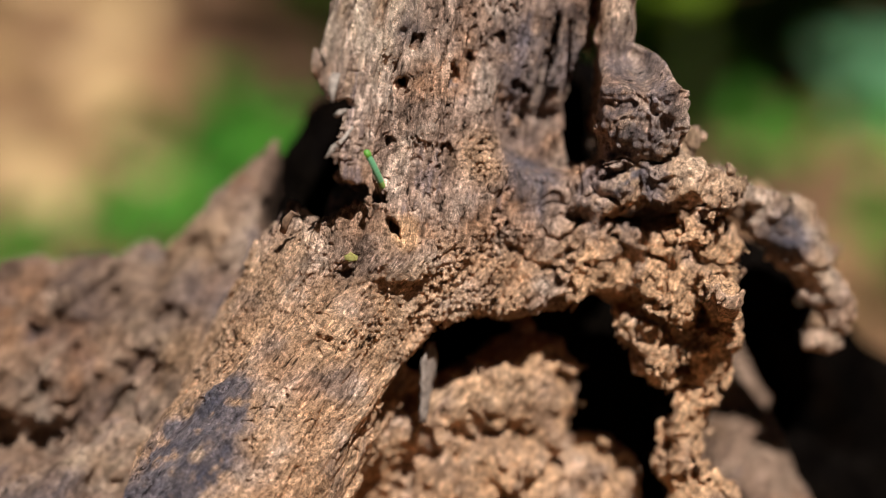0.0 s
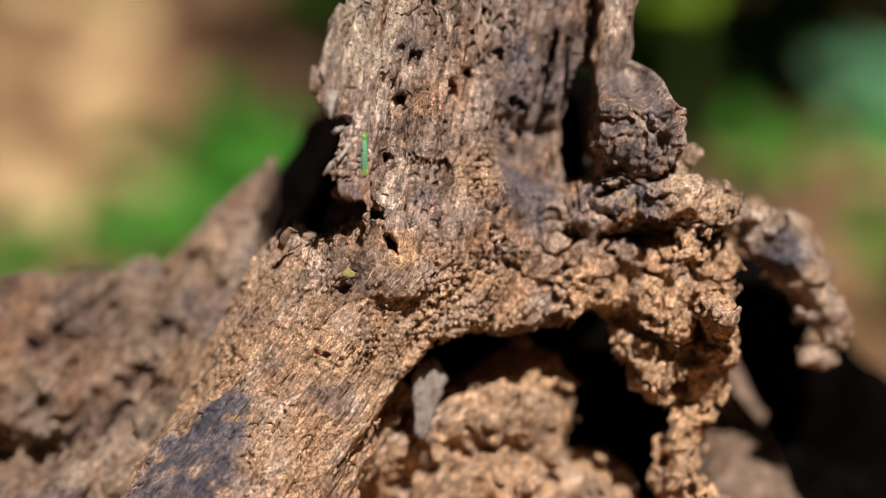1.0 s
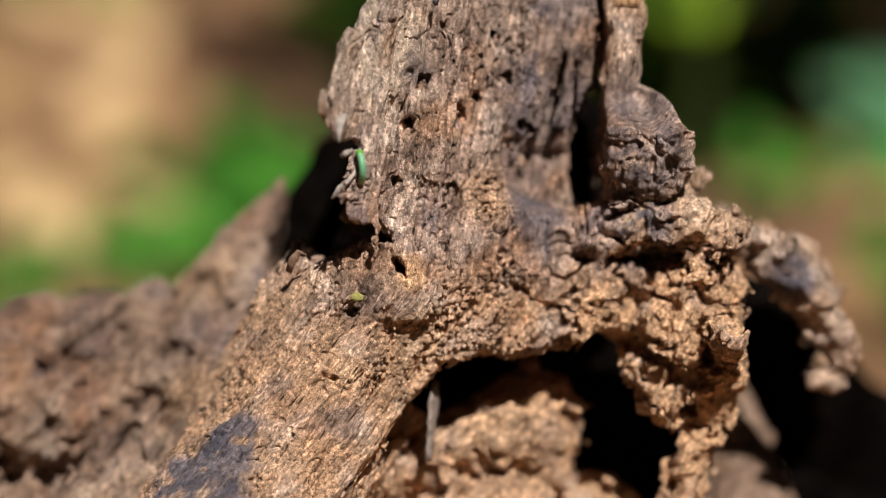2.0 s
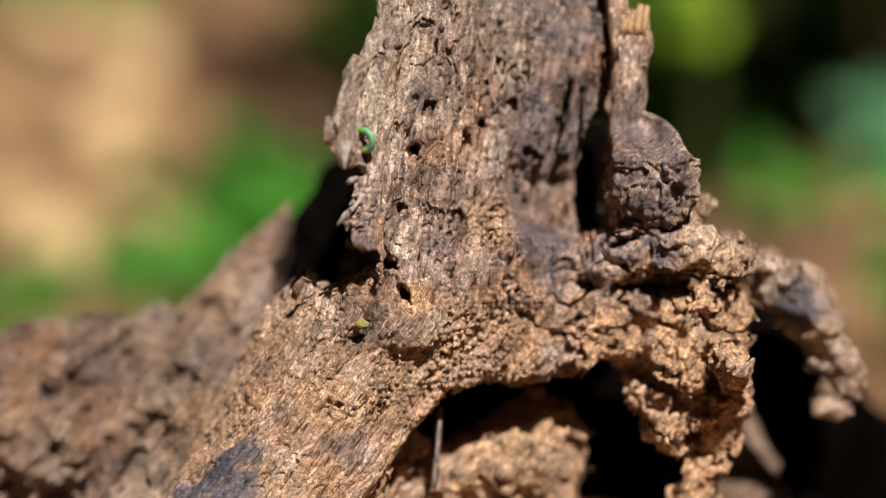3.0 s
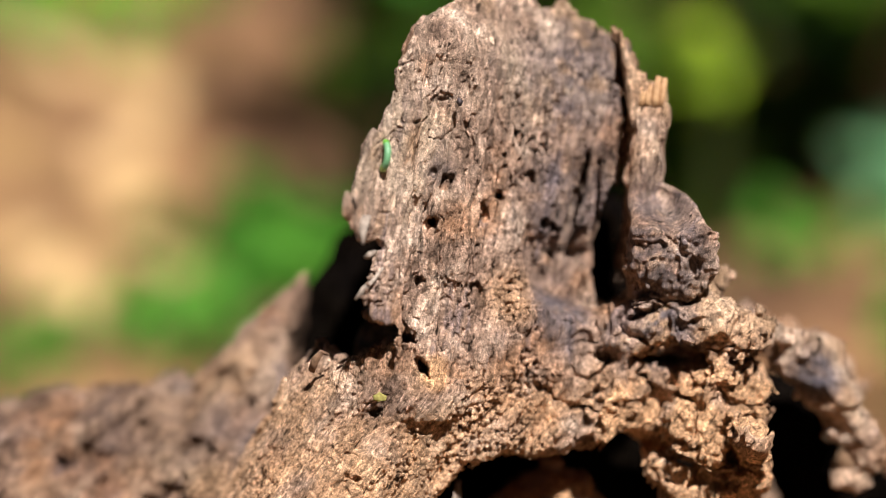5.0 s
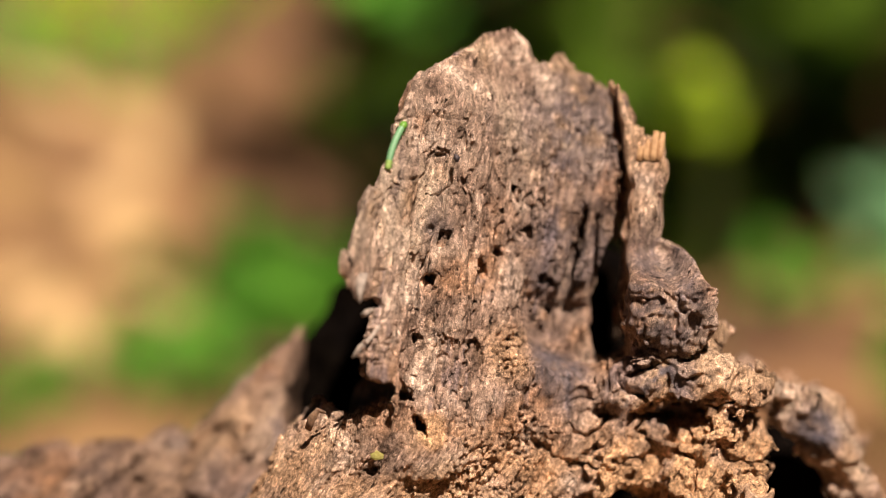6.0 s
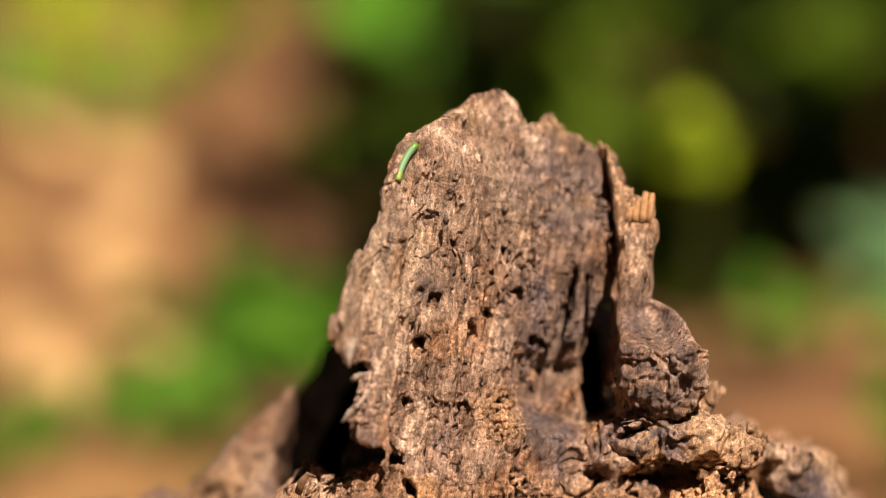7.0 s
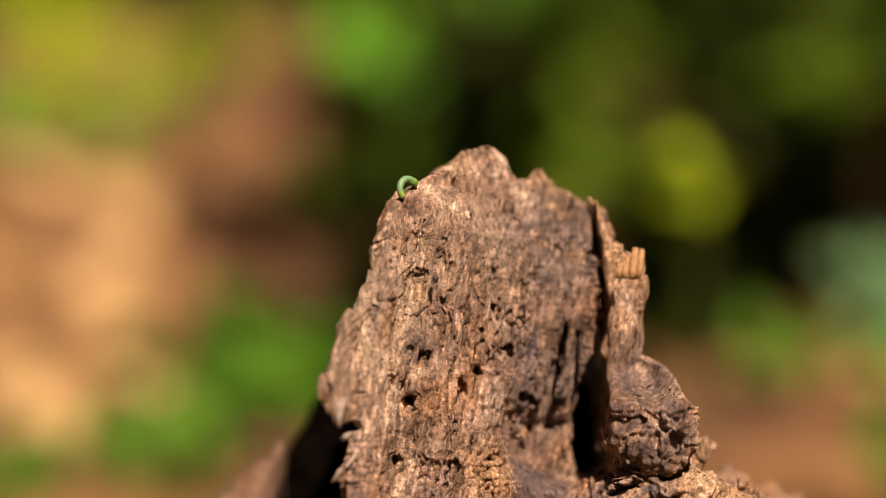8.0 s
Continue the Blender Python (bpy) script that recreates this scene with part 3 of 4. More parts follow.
def slab_field(p):
    p = p + np.stack([1.6 * fbm(p + 7, 11, 2), 1.2 * fbm(p + 50, 11, 2), 2.0 * fbm(p + 90, 13, 2)], 1).astype(np.float32)
    x, y, z = p.T
    left = graph(z, (28.2, 57.5), (48.0, 56.5), (58.3, 56.5), (68.8, 56.0), (77.1, 56.5), (91.2, 57.3), (107.7, 56.6), (131.5, 51.7))
    right = graph(z, (28.5, 82.1), (42.7, 84.1), (60.6, 82.1), (66.6, 79.7), (71.1, 76.1), (74.3, 68.5), (87.9, 67.6), (96.3, 69.0), (106.8, 70.2),
                  (110.5, 69.8), (111.7, 60.8), (125.2, 55.5), (132.3, 52.3))
    front = graph(z, (28.2, 10), (41.8, 2), (54.6, -1), (70.5, 10), (89.3, 15), (130.5, 20))
    front = front - 0.12 * (x - 67.5) + 11 * np.exp(-(((x - 68.5) / 8) ** 2)) * np.exp(-(((z - 68.9) / 10) ** 2))
    d = top_hard((left - x) * 0.9, (x - right) * 0.8, (front - y) * 0.9, y - front - 22, z - 131.9, 31.5 - z)
    d = carve(d, ball(p, (74.2, -2.0, 59.0), 1.8, (1, 3, 1)), 0.5)
    return detailed(d, p, 6, slab_relief)


# its lower end takes the crust colour as a darker tone
sculpt("bark_slab", slab_field, (46.7, -15, 24.0), (93.9, 50, 129.8), STEP, WOOD, stump, "curled slab of brown bark with a crumbly lower end",
       {"tan": lambda p: 0.25 * fbm(p, 6, 2) + 0.5 * np.clip((p[:, 2] - 92) / 15, 0, 1), "grey": lambda p: 0.25 * fbm(p, 6, 2), "crust": lambda p: np.maximum(0.85 * near(p, (66.0, 6.0, 69.0), 19, 0.6), 0.7 * near(p, (66.7, 2.0, 45.9), 24, 0.5) * np.clip(0.7 + fbm(p, 4, 2), 0, 1))})


# the crumbling block inside the hollow
def block_relief(p):
    return 3.0 * fbm(p, 22, 2) + 2.6 * terrace(1.6 * fbm(p, 11, 2)) + 1.6 * fbm(p, 5, 3) + 16 * np.clip(0.3 - cells(p + 40, 15), 0, 1)


def block_field(p):
    d = ball(p, (14.3, 66.0, -100.5), 40, (1.05, 0.85, 1.35))
    d = join(d, ball(p, (31.4, 60.0, -55.7), 19, (1.1, 1, 1.3)), 10)
    d = join(d, ball(p, (57.5, 64.0, -91.6), 20), 10)
    d = join(d, chain(p, ((-19.7, 42.0, -52.2), 9), ((-23.6, 46.0, -73.6), 13)), 6)
    d = join(d, chain(p, ((-3.0, 46.0, -61.0), 13), ((31.0, 50.0, -48.6), 15)), 8)
    d = join(d, ball(p, (-24.7, 66.0, -88.6), 22, (1, 1, 1.6)), 8)
    return detailed(d, p, 12, block_relief)


sculpt("inner_block", block_field, (-48.1, 10, -111.5), (85.1, 120, -27.7), 1.0, WOOD, stump, "pale tan crumbling wood inside the hollow",
       {"tan": lambda p: 0.65 + 0.5 * fbm(p, 10, 2), "grey": lambda p: 0 * p[:, 0], "crust": lambda p: 0.7 * near(p, (15.0, 45.0, -73.5), 8, 0.7)})


# the low root that runs out behind the trunk
def root_relief(p):
    thin = np.clip((p[:, 2] - 2.4) / 14, 0, 1)
    q = lean(p, 1.2)
    d = 4.0 * fbm(p, 26, 2) + 5.0 * (0.3 - np.abs(fbm(q, 13, 2, (1, 1, 3)))) + 2.4 * terrace(1.8 * fbm(p + 3 * fbm(p, 9, 1)[:, None], 14, 2)) + 1.2 * fbm(q, 5, 2, (1, 1, 2)) + 26 * np.clip(0.22 - cells(p + 5, 17), 0, 1)
    return d * (1 - 0.75 * thin) + 1.2 * fbm(p, 4, 1)


def root_field(p):
    d = chain(p, ((-18.9, 95.0, 25.0), 42), ((-59.3, 95.0, -8.8), 36), ((-101.7, 92.0, -33.4), 38), ((-146.5, 92.0, -44.6), 40), ((-203.2, 95.0, -58.2), 42))
    d = join(d, chain(p, ((-61.8, 70.0, -45.5), 34), ((-105.4, 70.0, -69.5), 34), ((-153.7, 72.0, -84.9), 30), ((-204.7, 75.0, -96.2), 32)), 10)
    d = join(d, chain(p, ((-60.5, 94.0, 46.0), 2.5), ((-71.0, 91.0, 31.0), 7), ((-82.0, 88.0, 14.0), 12), ((-88.0, 86.0, -4.0), 17)), 6)
    d = join(d, chain(p, ((-66.0, 52.0, -30.0), 18), ((-97.0, 50.0, -60.0), 20), ((-132.0, 46.0, -92.0), 22), ((-160.0, 44.0, -118.0), 24)), 14)
    d = carve(d, bore(p, (-29.5, 66.0, 76.0), (-41.6, 66.0, 7.8), 28, 28, 400), 2)
    d = carve(d, ball(p, (-156.0, 46.0, -71.0), 9.5, (1.8, 2.4, 0.75)), 3)
    d = carve(d, ball(p, (-98.2, 52.0, -10.8), 3.2, (0.8, 2, 1.4)), 2)
    d = carve(d, limb(p, (-130.5, 48.0, -51.5), (-136.0, 46.0, -64.0), 5, 7), 2)
    return detailed(d, p, 14, root_relief)


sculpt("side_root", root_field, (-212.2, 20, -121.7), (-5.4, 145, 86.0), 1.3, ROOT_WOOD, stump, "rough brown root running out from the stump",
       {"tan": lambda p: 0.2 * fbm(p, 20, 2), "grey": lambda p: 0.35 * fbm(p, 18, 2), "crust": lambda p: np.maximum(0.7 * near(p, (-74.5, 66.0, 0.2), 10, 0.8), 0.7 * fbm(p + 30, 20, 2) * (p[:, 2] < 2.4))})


# the thin curled hood at the trunk's other side, with a dark hollow under it
def hood_relief(p):
    return 2.0 * terrace(1.8 * fbm(p, 10, 2)) + 1.4 * fbm(p, 5, 3) + 1.6 * (cells(p, 3.6) - 0.45)


def hood_field(p):
    p = p + np.stack([2.2 * fbm(p + 7, 13, 2), 2 * fbm(p + 50, 13, 2), 2.2 * fbm(p + 90, 13, 2)], 1).astype(np.float32)
    rim = chain(p, ((100.3, 30.0, 18.8), 7), ((116.8, 36.0, 13.1), 7.5), ((129.2, 42.0, 8.6), 10), ((138.4, 46.0, -5.7), 8), ((145.9, 48.0, -23.1), 4.6))
    roof = chain(p, ((107.2, 80.0, 21.2), 8), ((125.8, 86.0, 15.3), 9), ((139.7, 92.0, 9.2), 9), ((147.7, 96.0, -8.8), 8), ((153.3, 96.0, -27.9), 6))
    d = join(rim, roof, 26)
    d = carve(d, chain(p, ((109.5, 20.0, -3.5), 13), ((123.5, 30.0, -13.0), 14.5), ((131.0, 40.0, -36.5), 15)), 3)
    d = carve(d, chain(p, ((117.3, 60.0, -10.5), 16), ((131.9, 70.0, -17.2), 18), ((135.0, 75.0, -43.6), 22)), 3)
    d = carve(d, ball(p, (108.0, 22.0, 8.6), 7.5, (1.4, 2.2, 0.85)), 2)
    d = np.minimum(d, chain(p, ((139.1, 50.0, -33.7), 3.5), ((145.4, 52.0, -34.2), 4), ((147.6, 50.0, -25.2), 3)))
    return detailed(d, p, 8, hood_relief)


sculpt("hood", hood_field, (92.1, 10, -46.4), (174.7, 125, 33.7), 1.0, WOOD, stump, "thin curled grey-brown hood of old wood",
       {"tan": lambda p: 0.15 + 0.3 * fbm(p, 14, 2), "grey": lambda p: 0.3 + 0.5 * fbm(p, 10, 2), "crust": lambda p: near(p, (126.8, 34.0, 4.8), 14, 0.6)})


def back_root_field(p):
    d = chain(p, ((110.5, 130.0, -35.0), 10), ((115.9, 118.0, -64.5), 16), ((121.8, 96.0, -98.8), 21), ((129.9, 84.0, -126.1), 28))
    d = np.minimum(d, chain(p, ((121.9, 112.0, -75.5), 6), ((130.8, 110.0, -60.5), 3)))
    return detailed(d, p, 9, lambda q: 1.6 * fbm(q, 12, 2))


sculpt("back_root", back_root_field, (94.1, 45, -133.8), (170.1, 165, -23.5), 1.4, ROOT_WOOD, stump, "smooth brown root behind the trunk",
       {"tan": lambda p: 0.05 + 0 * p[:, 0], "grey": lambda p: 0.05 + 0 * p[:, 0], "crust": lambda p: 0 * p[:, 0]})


# near-black mass: the deep shade behind trunk and hood is put into its colour
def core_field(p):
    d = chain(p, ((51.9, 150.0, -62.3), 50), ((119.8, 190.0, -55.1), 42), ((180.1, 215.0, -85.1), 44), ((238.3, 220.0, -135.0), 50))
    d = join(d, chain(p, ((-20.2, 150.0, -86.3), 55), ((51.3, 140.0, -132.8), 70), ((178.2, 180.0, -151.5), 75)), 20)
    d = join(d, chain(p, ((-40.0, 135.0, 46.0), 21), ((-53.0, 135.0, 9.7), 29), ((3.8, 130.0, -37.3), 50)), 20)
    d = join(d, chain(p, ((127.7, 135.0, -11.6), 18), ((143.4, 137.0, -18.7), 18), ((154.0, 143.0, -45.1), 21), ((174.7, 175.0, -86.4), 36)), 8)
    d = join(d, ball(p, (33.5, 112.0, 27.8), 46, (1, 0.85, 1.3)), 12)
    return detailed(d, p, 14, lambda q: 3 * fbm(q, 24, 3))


sculpt("shade_core", core_field, (-92.3, 45, -194.4), (267.2, 300, 102.3), 2.2, SHADE_BLACK, stump, "near-black filler standing for the deep shade in the hollow",
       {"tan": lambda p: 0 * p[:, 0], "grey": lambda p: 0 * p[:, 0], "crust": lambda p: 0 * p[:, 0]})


# loose splinters and flakes held by the trunk
def shard(name, places, widths, thick, material, label, seed):
    """A flat, pointed piece of wood along a line of places."""
    rng = random.Random(seed)
    bm = bmesh.new()
    rings = []
    for i, (at, w) in enumerate(zip(places, widths)):
        at = Vector(at)
        way = (Vector(places[min(i + 1, len(places) - 1)]) - Vector(places[max(i - 1, 0)])).normalized()
        side = way.cross(Vector((0.25, 1, 0.1))).normalized()
        out = side.cross(way).normalized()
        ring = []
        for k in range(8):
            a = k * math.tau / 8
            j = 1 + rng.uniform(-0.22, 0.22)
            ring.append(bm.verts.new((at + side * math.cos(a) * w * j + out * math.sin(a) * min(thick, w) * j) / 1000))
        rings.append(ring)
    for r, s in zip(rings, rings[1:]):
        for k in range(8):
            bm.faces.new((r[k], r[(k + 1) % 8], s[(k + 1) % 8], s[k]))
    bm.faces.new(rings[0][::-1])
    bm.faces.new(rings[-1])
    bmesh.ops.subdivide_edges(bm, edges=bm.edges[:], cuts=1, use_grid_fill=True, smooth=0.4)
    for v in bm.verts:
        v.co += Vector([rng.uniform(-0.15, 0.15) / 1000 for _ in range(3)])
    bmesh.ops.recalc_face_normals(bm, faces=bm.faces[:])
    return part(name, bm, material, stump, label)


GREY_CHIP = plain_material("weathered splinter", (0.16, 0.13, 0.11), (0.46, 0.38, 0.32), 420, 0.75, 0.0004)
BROWN_CHIP = plain_material("brown flake", (0.10, 0.055, 0.035), (0.38, 0.23, 0.14), 420, 0.8, 0.0004)
TAN_CHIP = plain_material("fresh broken wood", (0.30, 0.15, 0.07), (0.58, 0.36, 0.19), 420, 0.75, 0.0004)
LICHEN = plain_material("yellow lichen", (0.26, 0.22, 0.06), (0.46, 0.44, 0.14), 900, 0.9, 0.0006)
shard("splinter", ((-40.0, -20.0, 30.8), (-37.2, -21.0, 34.4), (-34.2, -20.0, 37.1), (-27.9, -14.0, 45.8)), (0.5, 1.1, 0.9, 0.4), 0.5, GREY_CHIP, "pale grey pointed splinter", 1)
shard("splinter", ((-37.1, -30.0, 49.4), (-37.1, -30.0, 53.2), (-36.2, -27.0, 59.2)), (0.4, 1.3, 2.2), 0.7, GREY_CHIP, "pale grey pointed splinter", 2)
shard("wood_chip", ((-36.8, -22.0, 45.1), (-35.2, -23.0, 46.1), (-33.1, -20.0, 47.1)), (0.6, 1.2, 0.7), 0.7, GREY_CHIP, "small pale wood chip", 3)
shard("curled_flake", ((-56.4, 2.0, 5.8), (-54.8, -1.0, 9.7), (-52.7, -2.0, 12.8), (-50.3, 0.0, 11.7)), (1.2, 1.4, 1.1, 0.5), 0.6, BROWN_CHIP, "small curled brown flake of bark", 5)
for seed, low_end, high_end, w in ((11, (60.5, 18.0, 101.7), (61.9, 20.0, 111.8), 1.2), (12, (62.9, 17.0, 102.0), (64.0, 19.0, 110.0), 1.3), (13, (65.3, 17.0, 101.6), (66.9, 19.0, 112.4), 1.5), (14, (67.7, 17.0, 101.6), (69.3, 19.0, 112.0), 1.3)):
    middle = (Vector(low_end) + Vector(high_end)) / 2 - Vector((0, 0.6, 0))
    shard("splinter", (low_end, middle, high_end), (w, w, w * 0.7), 1.0, TAN_CHIP, "pale orange splinter of broken wood", seed)
shard("lichen_patch", ((-34.2, -4.9, -3.1), (-32.0, -5.4, -2.7), (-29.8, -4.9, -3.1)), (1.0, 1.7, 0.9), 0.3, LICHEN, "small patch of yellow lichen", 21)

DARK_BEAD = plain_material("dark gall", (0.03, 0.025, 0.03), (0.10, 0.075, 0.08), 600, 0.5, 0.0004)
shard("dark_gall", ((-20.4, -12.0, 106.4), (-20.2, -12.6, 104.8), (-20.0, -12.0, 103.3)), (0.5, 1.2, 0.6), 1.2, DARK_BEAD, "small dark purple gall", 31)
shard("dark_gall", ((-5.3, -6.0, 101.5), (-4.9, -6.6, 100.2), (-4.7, -6.0, 98.9)), (0.5, 1.2, 0.6), 1.2, DARK_BEAD, "small dark purple gall", 32)
# ---- ground, undergrowth and added trees out of view ----
FAR = 1.78      # the ground round the stump's mound lies this many times the eye's height over the mound below the eye
DROP = -EYE * (FAR - 1)


def far_place(x, y, z):
    return Vector((x * FAR, y * FAR, EYE + (z - EYE) * FAR))


def ground_height(x, y):
    """The stump stands on a low mound."""
    return DROP * np.clip((np.hypot(x, y - 0.75) - 0.33) / 0.65, 0, 1)


def soil_material():
    mat, tree, bsdf = nodes_of("dry soil", 0.95)
    p = coords(tree)
    c = ramp(tree, noise_of(tree, p, 2.2, 4, 0.55), (0.38, (0.15, 0.075, 0.04)), (0.5, (0.26, 0.13, 0.06)), (0.62, (0.37, 0.22, 0.09)))
    grit = noise_of(tree, p, 60, 6, 0.7)
    c = blend(tree, 0.6, c, ramp(tree, grit, (0.3, grey(0.55)), (0.7, grey(1.25))), "MULTIPLY")
    tree.links.new(c, bsdf.inputs["Base Color"])
    bump(tree, bsdf, grit, 0.7, 0.01)
    return mat


SOIL = soil_material()
# sun and shade partly put into colour: bright sunlit herbs, dark shaded growth
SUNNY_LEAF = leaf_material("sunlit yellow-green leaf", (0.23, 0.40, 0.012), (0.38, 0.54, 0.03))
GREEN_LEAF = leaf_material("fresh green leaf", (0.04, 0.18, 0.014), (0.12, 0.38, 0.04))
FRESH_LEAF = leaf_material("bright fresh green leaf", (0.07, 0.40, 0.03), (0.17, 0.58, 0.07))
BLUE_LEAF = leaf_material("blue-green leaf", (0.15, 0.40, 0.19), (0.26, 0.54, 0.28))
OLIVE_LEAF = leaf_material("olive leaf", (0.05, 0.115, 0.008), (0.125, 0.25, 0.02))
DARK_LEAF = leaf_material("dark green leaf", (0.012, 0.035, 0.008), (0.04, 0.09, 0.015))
STEM = plain_material("green stem", (0.08, 0.12, 0.03), (0.14, 0.18, 0.05), 60, 0.7)
BARK = plain_material("grey-brown bark", (0.09, 0.06, 0.04), (0.2, 0.15, 0.1), 14, 0.95, 0.01)


def build_ground():
    """One sheet of soil, fine near the stump and coarse towards the horizon."""
    steps = np.concatenate([-np.geomspace(60, 0.03, 90), [0], np.geomspace(0.03, 60, 90)])
    gx, gy = np.meshgrid(steps, steps + 1.2, indexing="ij")
    p = np.stack([gx.ravel(), gy.ravel(), 0 * gx.ravel()], 1).astype(np.float32)
    far = np.clip(2.5 / (1 + np.hypot(p[:, 0], p[:, 1] - 0.9)), 0.1, 1)
    p[:, 2] = far * (0.025 * fbm(p, 0.6, 2) + 0.012 * fbm(p, 0.12, 2)) - 0.01 + ground_height(p[:, 0], p[:, 1])
    n = len(steps)
    i = np.arange(n * n).reshape(n, n)
    faces = np.stack([i[:-1, :-1], i[1:, :-1], i[1:, 1:], i[:-1, 1:]], -1).reshape(-1, 4)
    mesh = bpy.data.meshes.new("ground")
    mesh.from_pydata(p.tolist(), [], faces.tolist())
    mesh.polygons.foreach_set("use_smooth", np.ones(len(faces), bool))
    mesh.materials.append(SOIL)
    tagged(new("ground", mesh), "dry orange-tan soil in dappled sun and shade", "ground", kind="structure")


build_ground()

LEAF = np.array([(0, 0, 0), (0.20, 0.22, 0.05), (0.26, 0.55, 0.06), (0, 1, -0.06), (-0.26, 0.55, 0.06), (-0.20, 0.22, 0.05), (0, 0.25, 0), (0, 0.6, 0.01)])
LEAF_FACES = ((0, 1, 6), (1, 2, 7, 6), (2, 3, 7), (3, 4, 7), (4, 5, 6, 7), (5, 0, 6))


def leaves_mesh(name, places, ways, sizes, material, seed, toward=(0, 0, 1), loose=0.6):
    """Many leaves as one mesh: each grows from a place along its way and shows its face to where the light comes from."""
    rng = np.random.RandomState(seed)
    ways = ways / np.linalg.norm(ways, axis=1)[:, None]
    side = np.cross(ways, rng.normal(size=ways.shape) * loose + np.array(toward))
    side /= np.linalg.norm(side, axis=1)[:, None] + 1e-6
    up = np.cross(side, ways)
    s = np.asarray(sizes)[:, None, None]
    v = places[:, None] + s * (LEAF[None, :, :1] * side[:, None] + LEAF[None, :, 1:2] * ways[:, None] + LEAF[None, :, 2:] * up[:, None])
    faces = [tuple(k * 8 + i for i in f) for k in range(len(places)) for f in LEAF_FACES]
    mesh = bpy.data.meshes.new(name)
    mesh.from_pydata(v.reshape(-1, 3).tolist(), [], faces)
    mesh.polygons.foreach_set("use_smooth", np.ones(len(faces), bool))
    mesh.materials.append(material)
    return mesh


def rod(bm, a, b, ra, rb, sides=6):
    a, b = Vector(a), Vector(b)
    turn = (b - a).to_track_quat("Z", "Y").to_matrix()
    low = [bm.verts.new(a + turn @ Vector((math.cos(k * math.tau / sides) * ra, math.sin(k * math.tau / sides) * ra, 0))) for k in range(sides)]
    high = [bm.verts.new(b + turn @ Vector((math.cos(k * math.tau / sides) * rb, math.sin(k * math.tau / sides) * rb, 0))) for k in range(sides)]
    for k in range(sides):
        bm.faces.new((low[k], low[(k + 1) % sides], high[(k + 1) % sides], high[k]))
    bm.faces.new(high)


def tube(bm, places, radii, sides=6):
    rings = []
    for k, (at, r) in enumerate(zip(places, radii)):
        way = Vector(places[min(k + 1, len(places) - 1)]) - Vector(places[max(k - 1, 0)])
        turn = way.to_track_quat("Z", "Y").to_matrix()
        rings.append([bm.verts.new(Vector(at) + turn @ Vector((math.cos(j * math.tau / sides) * r, math.sin(j * math.tau / sides) * r, 0))) for j in range(sides)])
    for a, b in zip(rings, rings[1:]):
        for j in range(sides):
            bm.faces.new((a[j], a[(j + 1) % sides], b[(j + 1) % sides], b[j]))
    bm.faces.new(rings[-1])


HIGHLIGHTS = []


def herb(head, spread, count, size, material, label, seed, face=0.0):
    """A low plant: stems from the foot, leaves about the head. face: how far the leaves turn to the light."""
    rng = np.random.RandomState(seed)
    head, size, spread = far_place(*head), size * FAR, np.array(spread) * FAR
    foot = Vector((head.x + 0.02, head.y + 0.03, DROP - 0.03))
    plant = tagged(new("herb"), label, "plant")
    plant.location = foot
    if face >= 0.5:     # stands in a fleck of sun
        fall = head - SUN_WAY * (head.z / SUN_WAY.z)
        HIGHLIGHTS.append((fall.x, fall.y))
    places = np.array(head - foot) + rng.normal(size=(count, 3)) * np.array(spread) * 0.5
    ways = rng.normal(size=(count, 3)) + np.array((0, 0, -0.2)) + face * np.array((0.3, -0.2, 0.5))
    toward, loose = (0, 0, 1), 0.6
    if face >= 0.5:
        toward, loose = tuple(-SUN_WAY), 0.25
        ways -= np.outer(ways @ np.array(SUN_WAY), np.array(SUN_WAY)) * 0.8
    part_mesh = leaves_mesh("foliage", places, ways, size * rng.uniform(0.7, 1.2, count), material, seed, toward, loose)
    ob = new("foliage", part_mesh)
    ob.parent = plant
    for k in range(min(count, 7)):
        tip = Vector(places[k])
        bm = bmesh.new()
        tube(bm, ((0, 0, 0), (tip.x * 0.2, tip.y * 0.2, tip.z * 0.4), (tip.x * 0.6, tip.y * 0.6, tip.z * 0.8), tip), (0.003, 0.0026, 0.002, 0.001))
        part("stem", bm, STEM, plant)
    return plant


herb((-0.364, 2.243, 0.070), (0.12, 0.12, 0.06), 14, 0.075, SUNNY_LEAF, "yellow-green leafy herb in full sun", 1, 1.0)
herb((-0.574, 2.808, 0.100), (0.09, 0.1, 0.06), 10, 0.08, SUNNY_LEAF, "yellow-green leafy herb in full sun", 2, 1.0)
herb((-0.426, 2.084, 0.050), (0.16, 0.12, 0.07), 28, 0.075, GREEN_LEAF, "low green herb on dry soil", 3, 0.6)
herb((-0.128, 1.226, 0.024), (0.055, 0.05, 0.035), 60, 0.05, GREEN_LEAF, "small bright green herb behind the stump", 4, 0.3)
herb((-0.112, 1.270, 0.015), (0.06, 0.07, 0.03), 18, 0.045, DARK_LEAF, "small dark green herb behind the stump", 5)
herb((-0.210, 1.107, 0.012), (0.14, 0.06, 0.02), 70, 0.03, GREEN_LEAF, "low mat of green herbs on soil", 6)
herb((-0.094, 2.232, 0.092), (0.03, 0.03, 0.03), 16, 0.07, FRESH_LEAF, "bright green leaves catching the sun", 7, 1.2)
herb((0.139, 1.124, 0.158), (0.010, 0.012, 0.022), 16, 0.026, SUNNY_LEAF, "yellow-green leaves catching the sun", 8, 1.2)
